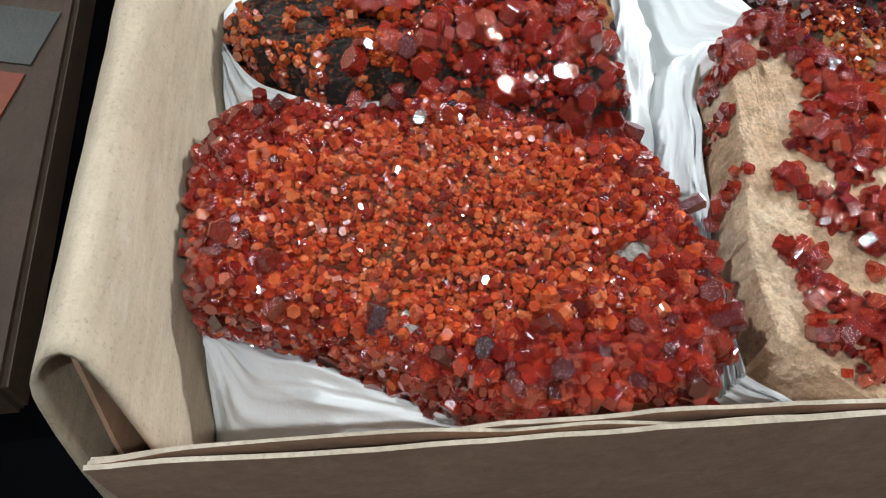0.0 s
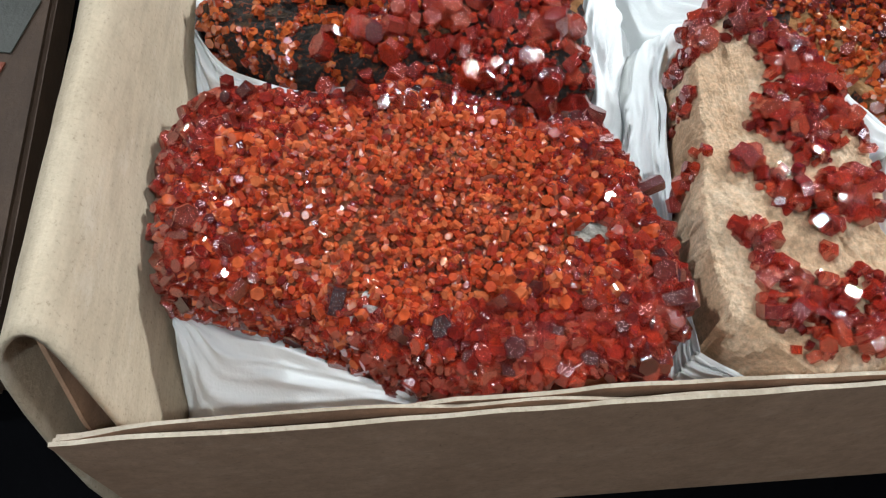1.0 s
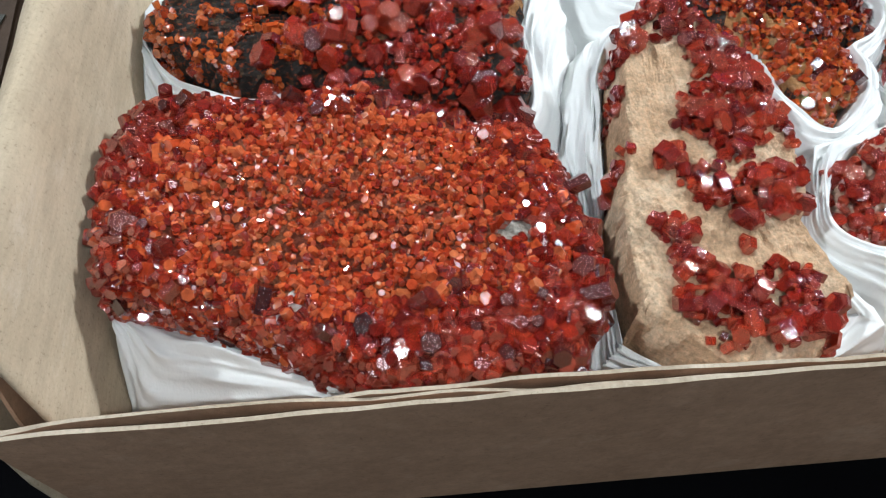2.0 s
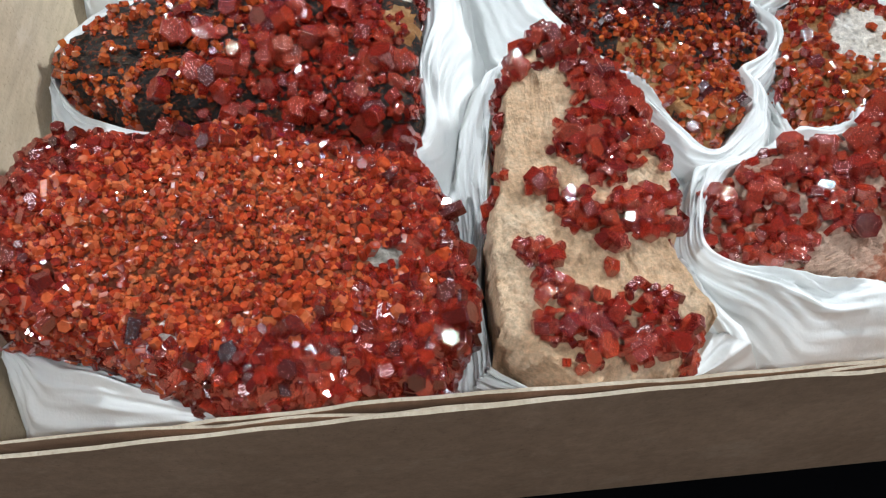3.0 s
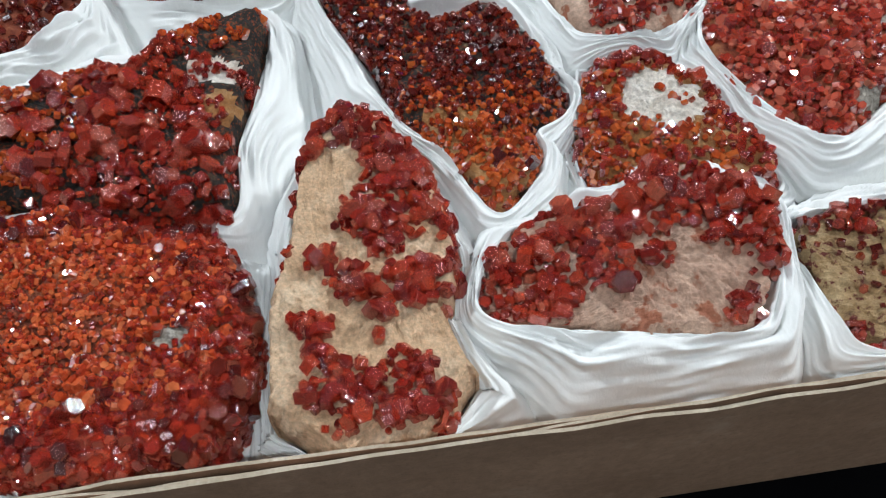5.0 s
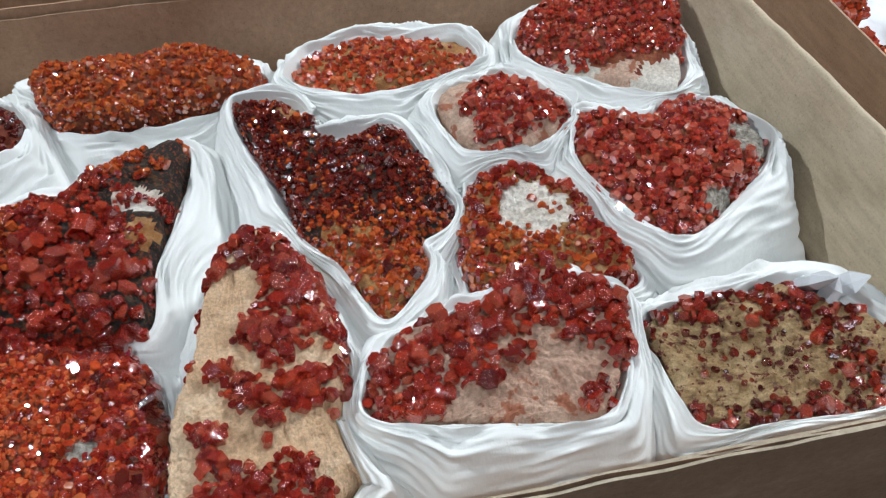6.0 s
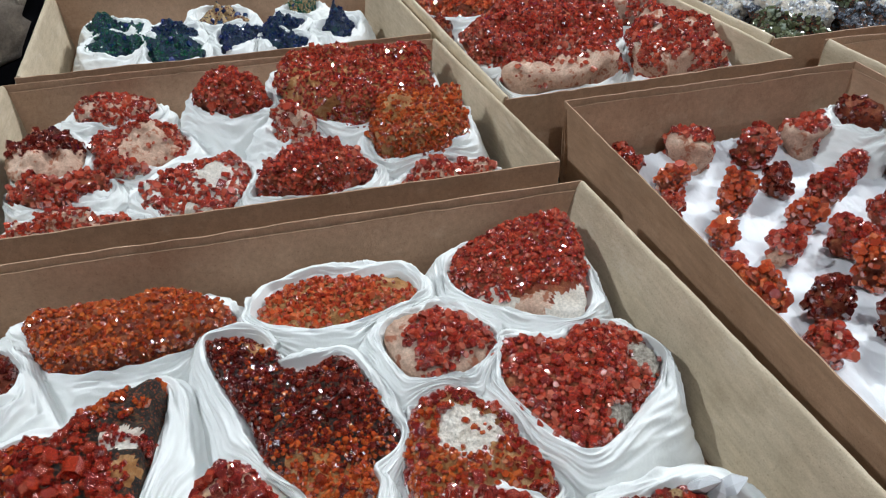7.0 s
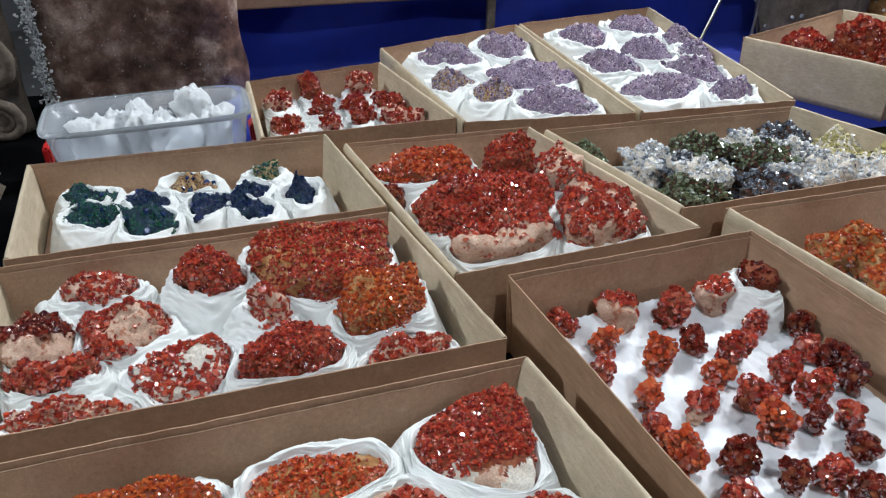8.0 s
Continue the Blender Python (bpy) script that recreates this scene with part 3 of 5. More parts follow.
light = empty("ceiling_light", 0, 0, 2.97, "long white fluorescent ceiling light", "lamp", "hall ceiling lights")
part("frame", box_mesh("frame", (-0.5, -0.07, 0.0), (0.5, 0.07, 0.03), WALL_GREY, 0.004), light)
part("diffuser", box_mesh("diffuser", (-0.46, -0.018, -0.02), (0.46, 0.018, -0.001), LAMP_GLOW, 0.004), light)
lights_at = [(x, y) for y in (-3.4, -2.5, -1.6, -0.7, 0.3, 1.3, 2.4, 3.5) for x in (-2.6, -0.7, 1.2, 3.1)]
light.location = (*lights_at[0], 2.97)
for lx, ly in lights_at[1:]:
    copy_thing(light, pose(lx, ly, 2.97))


# ---------------------------------------------------------------- the near tray
TRAY = [(-0.003, -0.008), (0.449, 0.028), (0.398, 0.315), (-0.030, 0.297)]
cardboard_box("open brown cardboard tray of red specimens in tissue", TRAY, 0.066, 1.0, 0.017, wave=0.0013, fray=0.0030, left_h=0.077, layers=2, flare=0.002, dip=0.004, slant=0.045)
INSIDE = [(0.015, 0.005), (0.429, 0.038), (0.376, 0.301), (-0.012, 0.282)]
sheet_in(INSIDE, 0.010, 0.014, TISSUE, "creased white tissue paper lining a tray", 3.0)
GROUP = "red specimens in the near tray"
FENCE.append(INSIDE)

flat_plate = [(0.014, 0.094), (0.043, 0.096), (0.073, 0.101), (0.085, 0.099), (0.107, 0.088), (0.123, 0.088), (0.130, 0.078), (0.136, 0.063), (0.139, 0.050), (0.138, 0.036), (0.135, 0.026), (0.128, 0.017), (0.115, 0.011), (0.096, 0.011), (0.083, 0.013), (0.067, 0.020), (0.052, 0.027), (0.041, 0.032), (0.025, 0.035), (0.015, 0.037), (0.010, 0.046), (0.008, 0.056), (0.005, 0.072), (0.008, 0.084)]
ochre_wedge = [(0.155, 0.121), (0.162, 0.134), (0.174, 0.137), (0.187, 0.120), (0.196, 0.103), (0.202, 0.080), (0.200, 0.064), (0.197, 0.057), (0.197, 0.057), (0.204, 0.036), (0.204, 0.036), (0.192, 0.019), (0.181, 0.013), (0.168, 0.010), (0.168, 0.010), (0.147, 0.026), (0.147, 0.026), (0.145, 0.044), (0.146, 0.060), (0.149, 0.074), (0.152, 0.108)]
black_lump = [(0.004, 0.140), (0.011, 0.124), (0.027, 0.114), (0.041, 0.109), (0.060, 0.111), (0.090, 0.104), (0.101, 0.100), (0.118, 0.102), (0.126, 0.108), (0.125, 0.135), (0.128, 0.170), (0.129, 0.205), (0.108, 0.200), (0.088, 0.179), (0.058, 0.176), (0.020, 0.158)]
front_oval = [(0.209, 0.062), (0.221, 0.083), (0.254, 0.094), (0.277, 0.104), (0.304, 0.093), (0.301, 0.065), (0.288, 0.048), (0.257, 0.050), (0.219, 0.053)]
dark_bird = [(0.151, 0.232), (0.160, 0.236), (0.180, 0.233), (0.189, 0.216), (0.192, 0.205), (0.213, 0.206), (0.226, 0.208), (0.237, 0.191), (0.242, 0.167), (0.250, 0.151), (0.246, 0.141), (0.234, 0.133), (0.236, 0.123), (0.229, 0.108), (0.219, 0.097), (0.211, 0.108), (0.201, 0.127), (0.188, 0.140), (0.180, 0.160), (0.175, 0.175), (0.162, 0.202)]
white_spot = [(0.258, 0.157), (0.272, 0.171), (0.289, 0.165), (0.305, 0.150), (0.308, 0.130), (0.318, 0.108), (0.300, 0.101), (0.272, 0.100), (0.257, 0.103), (0.252, 0.125)]
back_wedge = [(0.298, 0.263), (0.317, 0.285), (0.368, 0.298), (0.383, 0.276), (0.366, 0.210), (0.336, 0.219), (0.310, 0.235)]
orange_loaf = [(0.049, 0.262), (0.052, 0.275), (0.112, 0.281), (0.126, 0.281), (0.160, 0.262), (0.159, 0.243), (0.102, 0.231), (0.064, 0.236)]
pitted_plate = [(0.314, 0.084), (0.337, 0.091), (0.373, 0.094), (0.398, 0.082), (0.408, 0.067), (0.396, 0.047), (0.375, 0.040), (0.333, 0.040), (0.321, 0.051), (0.318, 0.068)]
back_oval = [(0.178, 0.247), (0.187, 0.268), (0.216, 0.277), (0.262, 0.270), (0.276, 0.258), (0.262, 0.242), (0.226, 0.232), (0.194, 0.236)]
right_lump = [(0.312, 0.191), (0.319, 0.201), (0.348, 0.193), (0.358, 0.203), (0.384, 0.197), (0.398, 0.178), (0.389, 0.159), (0.343, 0.122), (0.322, 0.143), (0.311, 0.163)]
small_pink = [(0.252, 0.222), (0.283, 0.233), (0.311, 0.206), (0.303, 0.189), (0.279, 0.179), (0.258, 0.188)]
left_dark = [(0.000, 0.205), (0.010, 0.232), (0.033, 0.247), (0.048, 0.236), (0.050, 0.222), (0.038, 0.200), (0.015, 0.190)]
NEAR = [flat_plate, ochre_wedge, black_lump, front_oval, dark_bird, white_spot, back_wedge, orange_loaf, pitted_plate, back_oval, right_lump, small_pink, left_dark]


def plate_size(x, y):
    """Crystals grow coarser towards the plate's rim and front."""
    d = math.hypot((x - 0.073) / 0.066, (y - 0.058) / 0.047)
    return 0.85 + 1.15 * max(0, d - 0.40) + 0.7 * max(0, 0.03 - y) / 0.03


specimen("flat plate crusted with small orange-red crystals on white tissue", flat_plate, 0.012, 0.052, RED_ROCK, VAN_MIX, 10500, (0.00078, 0.00140), 11, dome=0.004, rough=0.0022, big=300, big_size=(0.0016, 0.0034), flat=1.15, big_mat=VAN_DARK,
         where=plate_size, second=(VAN_RED, lambda x, y, r: plate_size(x, y) > 1.0 + 0.5 * r), mask=away([(0.119, 0.050, 0.0048)], 0.12), big_where=lambda x, y, r: plate_size(x, y) > 1.10 + 0.6 * r, group=GROUP, low=-0.5, n=150, lean=1.3, tall=(1.3, 2.6), patches=[(0.119, 0.050, 0.0056, GREY_PATCH), (0.060, 0.020, 0.010, WHITE_ROCK)])
specimen("ochre rock wedge with clusters of dark red crystals in tissue", ochre_wedge, 0.008, 0.054, OCHRE, VAN_RED, 700, (0.0012, 0.0023), 12, dome=0.002, grade=(-0.10, 0.05), rough=0.0018, big=270, big_size=(0.0019, 0.0041), big_mat=VAN_RED, lean=2.2,
         mask=near([(0.165, 0.128, 0.0105), (0.176, 0.123, 0.0105), (0.155, 0.113, 0.004), (0.184, 0.110, 0.0105), (0.178, 0.096, 0.008), (0.190, 0.098, 0.008), (0.196, 0.088, 0.007), (0.172, 0.087, 0.007), (0.180, 0.080, 0.007), (0.160, 0.072, 0.004), (0.169, 0.064, 0.006), (0.179, 0.060, 0.008), (0.191, 0.065, 0.007), (0.198, 0.071, 0.005), (0.158, 0.050, 0.005),
                    (0.178, 0.048, 0.002), (0.161, 0.039, 0.005), (0.162, 0.030, 0.006), (0.171, 0.031, 0.008), (0.184, 0.034, 0.009), (0.187, 0.025, 0.009), (0.193, 0.027, 0.006), (0.169, 0.018, 0.006), (0.178, 0.017, 0.006), (0.149, 0.098, 0.004), (0.148, 0.074, 0.004)]), group=GROUP, flat=0.62, n=230, heap=0.004, low=0.0)
specimen("black rock lump with orange and glossy deep red crystals in tissue", black_lump, 0.008, 0.046, BLACK_ROCK, VAN_ORANGE, 3600, (0.0007, 0.0019), 13, dome=0.008, rough=0.0035, big=170, big_size=(0.0020, 0.0048), flat=0.9, big_mat=VAN_RED, lean=1.8, second=(VAN_RED, lambda x, y, r: x > 0.05 + 0.03 * r and y < 0.18),
         mask=lambda x, y, r: n3(x * 130, y * 130, 3) > -0.10 + 0.06 * (x < 0.05) - 0.2 * (0.06 < x < 0.115) + 0.3 * (x > 0.115), big_where=lambda x, y, r: 0.045 < x < 0.125 and y < 0.160, group=GROUP, n=190, heap=0.005,
         patches=[(0.117, 0.165, 0.009, WHITE_ROCK), (0.121, 0.148, 0.007, GOLD_ROCK)])
specimen("long pinkish rock with coarse dark red crystals in tissue", front_oval, 0.008, 0.047, PINK_ROCK, VAN_RED, 520, (0.0013, 0.0024), 14, dome=0.001, grade=(0.02, 0.22), rough=0.003, big=170, big_size=(0.0020, 0.0042), big_mat=VAN_RED, lean=2.2,
         mask=near([(0.216, 0.068, 0.014), (0.235, 0.080, 0.016), (0.255, 0.088, 0.016), (0.275, 0.095, 0.015), (0.292, 0.086, 0.015), (0.232, 0.064, 0.009), (0.250, 0.070, 0.008), (0.265, 0.074, 0.006), (0.298, 0.070, 0.009), (0.288, 0.053, 0.005), (0.225, 0.056, 0.006)]), group=GROUP, flat=0.65, n=200, heap=0.004, low=0.2)
specimen("angular plate of sparkling very dark red crystals in tissue", dark_bird, 0.008, 0.042, BLACK_ROCK, VAN_DARK, 3800, (0.0010, 0.0018), 15, dome=0.004, rough=0.005, big=80, big_size=(0.0019, 0.0030), group=GROUP, big_mat=VAN_DARK, n=80, heap=0.003,
         second=(VAN_ORANGE, lambda x, y, r: y < 0.128 + 0.03 * r or r < 0.10), mask=away([(0.182, 0.224, 0.008)], 0.1), patches=[(0.182, 0.224, 0.010, GOLD_ROCK), (0.217, 0.112, 0.024, GOLD_ROCK), (0.205, 0.135, 0.012, GOLD_ROCK)])
specimen("golden rock with a chalky white top and red crystals", white_spot, 0.008, 0.043, GOLD_ROCK, VAN_ORANGE, 1500, (0.0011, 0.0020), 16, dome=0.006, rough=0.003, big=110, big_size=(0.0019, 0.0031), big_mat=VAN_RED,
         second=(VAN_RED, lambda x, y, r: y > 0.150 + 0.01 * r or x > 0.300 or r < 0.15), mask=away([(0.284, 0.141, 0.016)], 0.05), big_where=away([(0.281, 0.134, 0.021)], 0.02), group=GROUP, n=160, heap=0.003, patches=[(0.284, 0.139, 0.0165, WHITE_ROCK)])
specimen("wedge of pale rock covered in small red crystals in tissue", back_wedge, 0.008, 0.050, RED_ROCK, VAN_CORAL, 2300, (0.0013, 0.0020), 17, dome=0.006, grade=(0.1, 0.12), rough=0.002, big=60, big_size=(0.0018, 0.0027),
         mask=lambda x, y, r: y > 0.228 + 0.006 * r, group=GROUP, n=120, patches=[(0.318, 0.226, 0.013, WHITE_ROCK), (0.338, 0.216, 0.013, PINK_ROCK), (0.358, 0.211, 0.014, WHITE_ROCK), (0.369, 0.216, 0.010, WHITE_ROCK)])
specimen("loaf-shaped specimen covered in bright orange-red crystals", orange_loaf, 0.008, 0.046, RED_ROCK, VAN_ORANGE, 2200, (0.0011, 0.0018), 18, dome=0.006, rough=0.003, big=40, big_size=(0.0016, 0.0024), group=GROUP, n=72)
specimen("pitted tan and brown plate with scattered red crystals", pitted_plate, 0.008, 0.038, PIT_ROCK, VAN_DARK, 620, (0.0010, 0.0020), 19, dome=0.003, grade=(-0.05, 0.1), rough=0.003, big=120, big_size=(0.0019, 0.0032), big_mat=VAN_RED,
         mask=lambda x, y, r: r < 0.25 or y > 0.080 or y < 0.047 or 0.375 < x < 0.395, big_where=lambda x, y, r: y > 0.078 or y < 0.048 or (0.372 < x < 0.392 and r < 0.6), group=GROUP, n=190, heap=0.003)
specimen("low oval crust of orange-red crystals with a golden end", back_oval, 0.008, 0.041, GOLD_ROCK, VAN_MIX, 1600, (0.0012, 0.0020), 20, dome=0.004, rough=0.003, big=40, big_size=(0.0018, 0.0026),
         mask=away([(0.262, 0.262, 0.009)]), group=GROUP, n=72)
specimen("thick rock with upright red crystals and grey ends in tissue", right_lump, 0.008, 0.042, RED_ROCK, VAN_CORAL, 1900, (0.0014, 0.0022), 21, dome=0.006, rough=0.003, big=140, big_size=(0.0020, 0.0032), big_mat=VAN_CORAL, tall=(1.0, 2.2), lean=0.45,
         mask=away([(0.390, 0.172, 0.013), (0.366, 0.135, 0.010)], 0.03), group=GROUP, n=160, heap=0.003, patches=[(0.390, 0.172, 0.013, GREY_PATCH), (0.364, 0.136, 0.011, GREY_PATCH), (0.318, 0.150, 0.008, PINK_ROCK)])
specimen("small pink rock with a ruby red crystal cluster", small_pink, 0.008, 0.045, PINK_ROCK, VAN_CORAL, 600, (0.0014, 0.0023), 22, dome=0.006, rough=0.002, big=70, big_size=(0.0020, 0.0034),
         mask=near([(0.281, 0.206, 0.018), (0.298, 0.203, 0.011), (0.276, 0.190, 0.010)]), group=GROUP, n=80, heap=0.005)
specimen("dark red crystal crust sunk in a tissue nest", left_dark, 0.008, 0.040, RED_ROCK, VAN_DARK, 700, (0.0014, 0.0022), 23, dome=0.003, rough=0.003, big=30, big_size=(0.0020, 0.0030), group=GROUP)

shard_host = bpy.data.objects["mineral_specimen.008"]
for dx, dy, turn, tilt, r in ((0.022, 0.028, 20, 35, 0.0075), (0.032, 0.024, 70, 50, 0.0065), (0.027, 0.020, 110, 25, 0.005)):
    shard = part("white_shard", unit_mesh("point", 2.2, QUARTZ), shard_host, "translucent white crystal blade")
    shard.matrix_local = pose(dx, dy, 0.030, tilt, 10, turn) @ Matrix.Diagonal((r, r * 0.45, r, 1))

for i, (o, crest) in enumerate(zip(NEAR, (0.033, 0.040, 0.041, 0.047, 0.044, 0.036, 0.047, 0.037, 0.040, 0.046, 0.044, 0.046, 0.046))):
    tissue_nest(o, crest, [q for q in NEAR if q is not o], INSIDE, 3.7 * i)

# ---------------------------------------------------------------- the tray behind it
SECOND = [(-0.014, 0.321), (0.390, 0.337), (0.342, 0.572), (-0.036, 0.556)]
cardboard_box("open brown cardboard tray crowded with red specimens in tissue", SECOND, 0.068, 2.0, 0.008)
INSIDE2 = [(0.006, 0.335), (0.372, 0.350), (0.326, 0.560), (-0.018, 0.544)]
sheet_in(INSIDE2, 0.016, 0.030, TISSUE, "crumpled white tissue paper filling a tray", 8.0)
GROUP2 = "red specimens in the second tray"
FENCE.append(INSIDE2)
SECOND_SPECIMENS = [
    ("brown rock with dark red crystals above a pale base", [(-0.004, 0.440), (-0.004, 0.480), (0.023, 0.490), (0.044, 0.462), (0.041, 0.429), (0.010, 0.429)], 0.050, 0.010, PINK_ROCK, VAN_DARK, 420, 60),
    ("red crystal crust round a smooth pink rock face", [(0.052, 0.462), (0.056, 0.485), (0.096, 0.490), (0.120, 0.463), (0.101, 0.436), (0.062, 0.430)], 0.050, 0.012, PINK_ROCK, VAN_CORAL, 420, 50),
    ("red crystal cluster half hidden by folded tissue", [(0.033, 0.515), (0.034, 0.540), (0.064, 0.545), (0.090, 0.525), (0.068, 0.510)], 0.052, 0.012, PINK_ROCK, VAN_CORAL, 300, 30),
    ("dark red branching crystal cluster on folded tissue", [(0.132, 0.505), (0.139, 0.535), (0.161, 0.540), (0.177, 0.520), (0.190, 0.508), (0.186, 0.485), (0.151, 0.488)], 0.066, 0.016, RED_ROCK, VAN_CORAL, 420, 60),
    ("large block with sparkling red crust and a golden corner", [(0.200, 0.530), (0.208, 0.548), (0.322, 0.545), (0.322, 0.500), (0.290, 0.455), (0.240, 0.450), (0.203, 0.495)], 0.074, 0.012, GOLD_ROCK, VAN_CORAL, 1500, 60),
    ("tan block with orange crystals over its top", [(0.268, 0.400), (0.285, 0.455), (0.338, 0.452), (0.330, 0.405), (0.290, 0.385)], 0.072, 0.012, GOLD_ROCK, VAN_ORANGE, 900, 30),
    ("flat cluster of coarse tabular dark red crystals", [(0.276, 0.356), (0.310, 0.385), (0.345, 0.374), (0.340, 0.358), (0.310, 0.352)], 0.052, 0.008, PINK_ROCK, VAN_CORAL, 260, 70),
    ("domed heap of dark red crystals with one clear crystal", [(0.178, 0.362), (0.203, 0.395), (0.240, 0.400), (0.262, 0.375), (0.248, 0.354), (0.205, 0.350)], 0.064, 0.016, RED_ROCK, VAN_CORAL, 700, 90),
    ("ring-shaped specimen of red crystals round white rock", [(0.100, 0.391), (0.120, 0.415), (0.165, 0.412), (0.172, 0.386), (0.163, 0.361), (0.155, 0.350), (0.125, 0.352)], 0.054, 0.004, WHITE_ROCK, VAN_CORAL, 480, 60),
    ("long strip of dark red crystals in tissue", [(0.002, 0.404), (0.006, 0.420), (0.055, 0.424), (0.068, 0.410), (0.038, 0.394)], 0.050, 0.006, RED_ROCK, VAN_CORAL, 330, 40),
    ("low pinkish ridge with dark red crystals", [(0.016, 0.354), (0.022, 0.368), (0.050, 0.366), (0.071, 0.367), (0.100, 0.357), (0.088, 0.350), (0.043, 0.348)], 0.050, 0.006, PINK_ROCK, VAN_CORAL, 260, 25),
    ("small upright pink rock with a few red crystals", [(0.192, 0.455), (0.215, 0.458), (0.222, 0.430), (0.205, 0.424)], 0.066, 0.012, PINK_ROCK, VAN_CORAL, 160, 15),
]
outlines2 = [row[1] for row in SECOND_SPECIMENS]
for i, (label, outline, top, dome, rock, crust, count, big) in enumerate(SECOND_SPECIMENS):
    mask = None
    if i == 0:
        mask = lambda x, y, r: y > 0.452 + 0.01 * r
    elif i == 1:
        mask = away([(0.094, 0.450, 0.020)])
    elif i == 4:
        mask = away([(0.222, 0.492, 0.018)], 0.35)
    elif i == 5:
        mask = away([(0.288, 0.425, 0.014)], 0.45)
    elif i == 8:
        mask = away([(0.150, 0.390, 0.012)])
    elif i in (10, 11):
        mask = lambda x, y, r: r < 0.5
    host = specimen(label, outline, 0.006, top, rock, crust, int(count * (4.2 if i in (4, 5, 7) else 2.8)), (0.0009, 0.0021) if i in (4, 5, 7) else (0.0011, 0.0027), 40 + i, lean=1.3, dome=dome * 0.8, rough=0.009, big=big, big_size=(0.0024, 0.0042), mask=mask, group=GROUP2, n=48, heap=0.004)
    if i == 7:
        gem = part("clear_crystal", unit_mesh("hex", 0.5, QUARTZ), host, "large clear hexagonal crystal")
        gem.matrix_local = pose(0.006, -0.010, 0.060, 38, 0, 10) @ Matrix.Diagonal((0.0065, 0.0065, 0.0065, 1))
    tissue_nest(outline, min(0.058, top - 0.004), [q for q in outlines2 if q is not outline], INSIDE2, 5.1 * i, 0.034, n=110, fold=0.0016, rows=44)

# ---------------------------------------------------------------- the tray of loose small pieces
LOOSE = [(0.470, 0.050), (0.745, 0.062), (0.687, 0.443), (0.422, 0.427)]
cardboard_box("deep brown cardboard tray of small loose red crystal pieces", LOOSE, 0.067, 5.0, 0.008, rolled=False)
INSIDE3 = [(0.486, 0.064), (0.728, 0.074), (0.672, 0.430), (0.438, 0.414)]
sheet_in(INSIDE3, 0.004, 0.003, TOWEL, "embossed white paper towel lining a tray", 12.0, "paper_towel", 0.004, 90,
         dz=lambda x, y: 0.0012 * (math.sin(x * 900) * math.sin(y * 900) > 0.2) + 0.012 * max(0, (y - 0.385) / 0.03))
loose_rows = [(0.466, 0.404, 0.020), (0.531, 0.408, 0.033), (0.579, 0.398, 0.027), (0.632, 0.408, 0.034), (0.496, 0.368, 0.016), (0.531, 0.338, 0.021), (0.502, 0.298, 0.015), (0.576, 0.352, 0.016), (0.604, 0.332, 0.021), (0.647, 0.363, 0.019),
              (0.687, 0.345, 0.020), (0.478, 0.333, 0.016), (0.537, 0.275, 0.022), (0.583, 0.273, 0.021), (0.571, 0.306, 0.013), (0.637, 0.266, 0.029), (0.580, 0.237, 0.026), (0.533, 0.214, 0.020), (0.494, 0.234, 0.026), (0.488, 0.263, 0.011),
              (0.563, 0.191, 0.015), (0.595, 0.189, 0.020), (0.647, 0.236, 0.014), (0.618, 0.238, 0.011), (0.632, 0.204, 0.015), (0.684, 0.300, 0.016), (0.680, 0.274, 0.020), (0.672, 0.316, 0.018), (0.626, 0.291, 0.017), (0.600, 0.162, 0.015), (0.512, 0.184, 0.015)]
FENCE.append(INSIDE3)
LOOSE_KINDS = [("small cluster of glossy dark red crystals", RED_ROCK, VAN_CORAL), ("small rosette of orange-red tabular crystals", RED_ROCK, VAN_MIX), ("small piece of pale rock with red crystals", PINK_ROCK, VAN_CORAL), ("little clump of purplish red crystals", RED_ROCK, VAN_DARK)]
kind_of = [0, 2, 0, 2, 1, 1, 1, 3, 0, 0, 3, 0, 2, 0, 1, 0, 1, 3, 1, 0, 3, 0, 0, 3, 3, 3, 3, 0, 0, 3, 0]
for i, ((x, y, r), k) in enumerate(zip(loose_rows, kind_of)):
    label, rock, crust = LOOSE_KINDS[k]
    high = 0.012 + 0.55 * r + 0.003 * ((i * 7) % 3)
    test = near([(x, y, r * 0.45), (x + r * 0.7, y + r * 0.2, r * 0.5), (x - r * 0.5, y + r * 0.6, r * 0.45)]) if k == 2 else None
    specimen(label, blob(x, y, r * 0.66, 70 + i, 0.5 if i in (12, 15, 16) else 0.8, 7), 0.006, high, rock, crust, int(40 + 4200 * r), (0.0014, 0.0030), 100 + i, dome=0.004, rough=0.007, big=38, big_size=(0.0024, 0.0046), lean=1.6, mask=test, heap=0.004, group="small loose red pieces", n=28, flat=0.6)
wrapped = blob(0.676, 0.402, 0.020, 5)
specimen("dark red crystals wrapped in a white tissue fold", wrapped, 0.010, 0.046, RED_ROCK, VAN_DARK, 220, (0.0016, 0.0026), 140, big=12, big_size=(0.0022, 0.0034), group="small loose red pieces", n=28)
tissue_nest(wrapped, 0.038, [], INSIDE3, 9.3, 0.026, n=90)

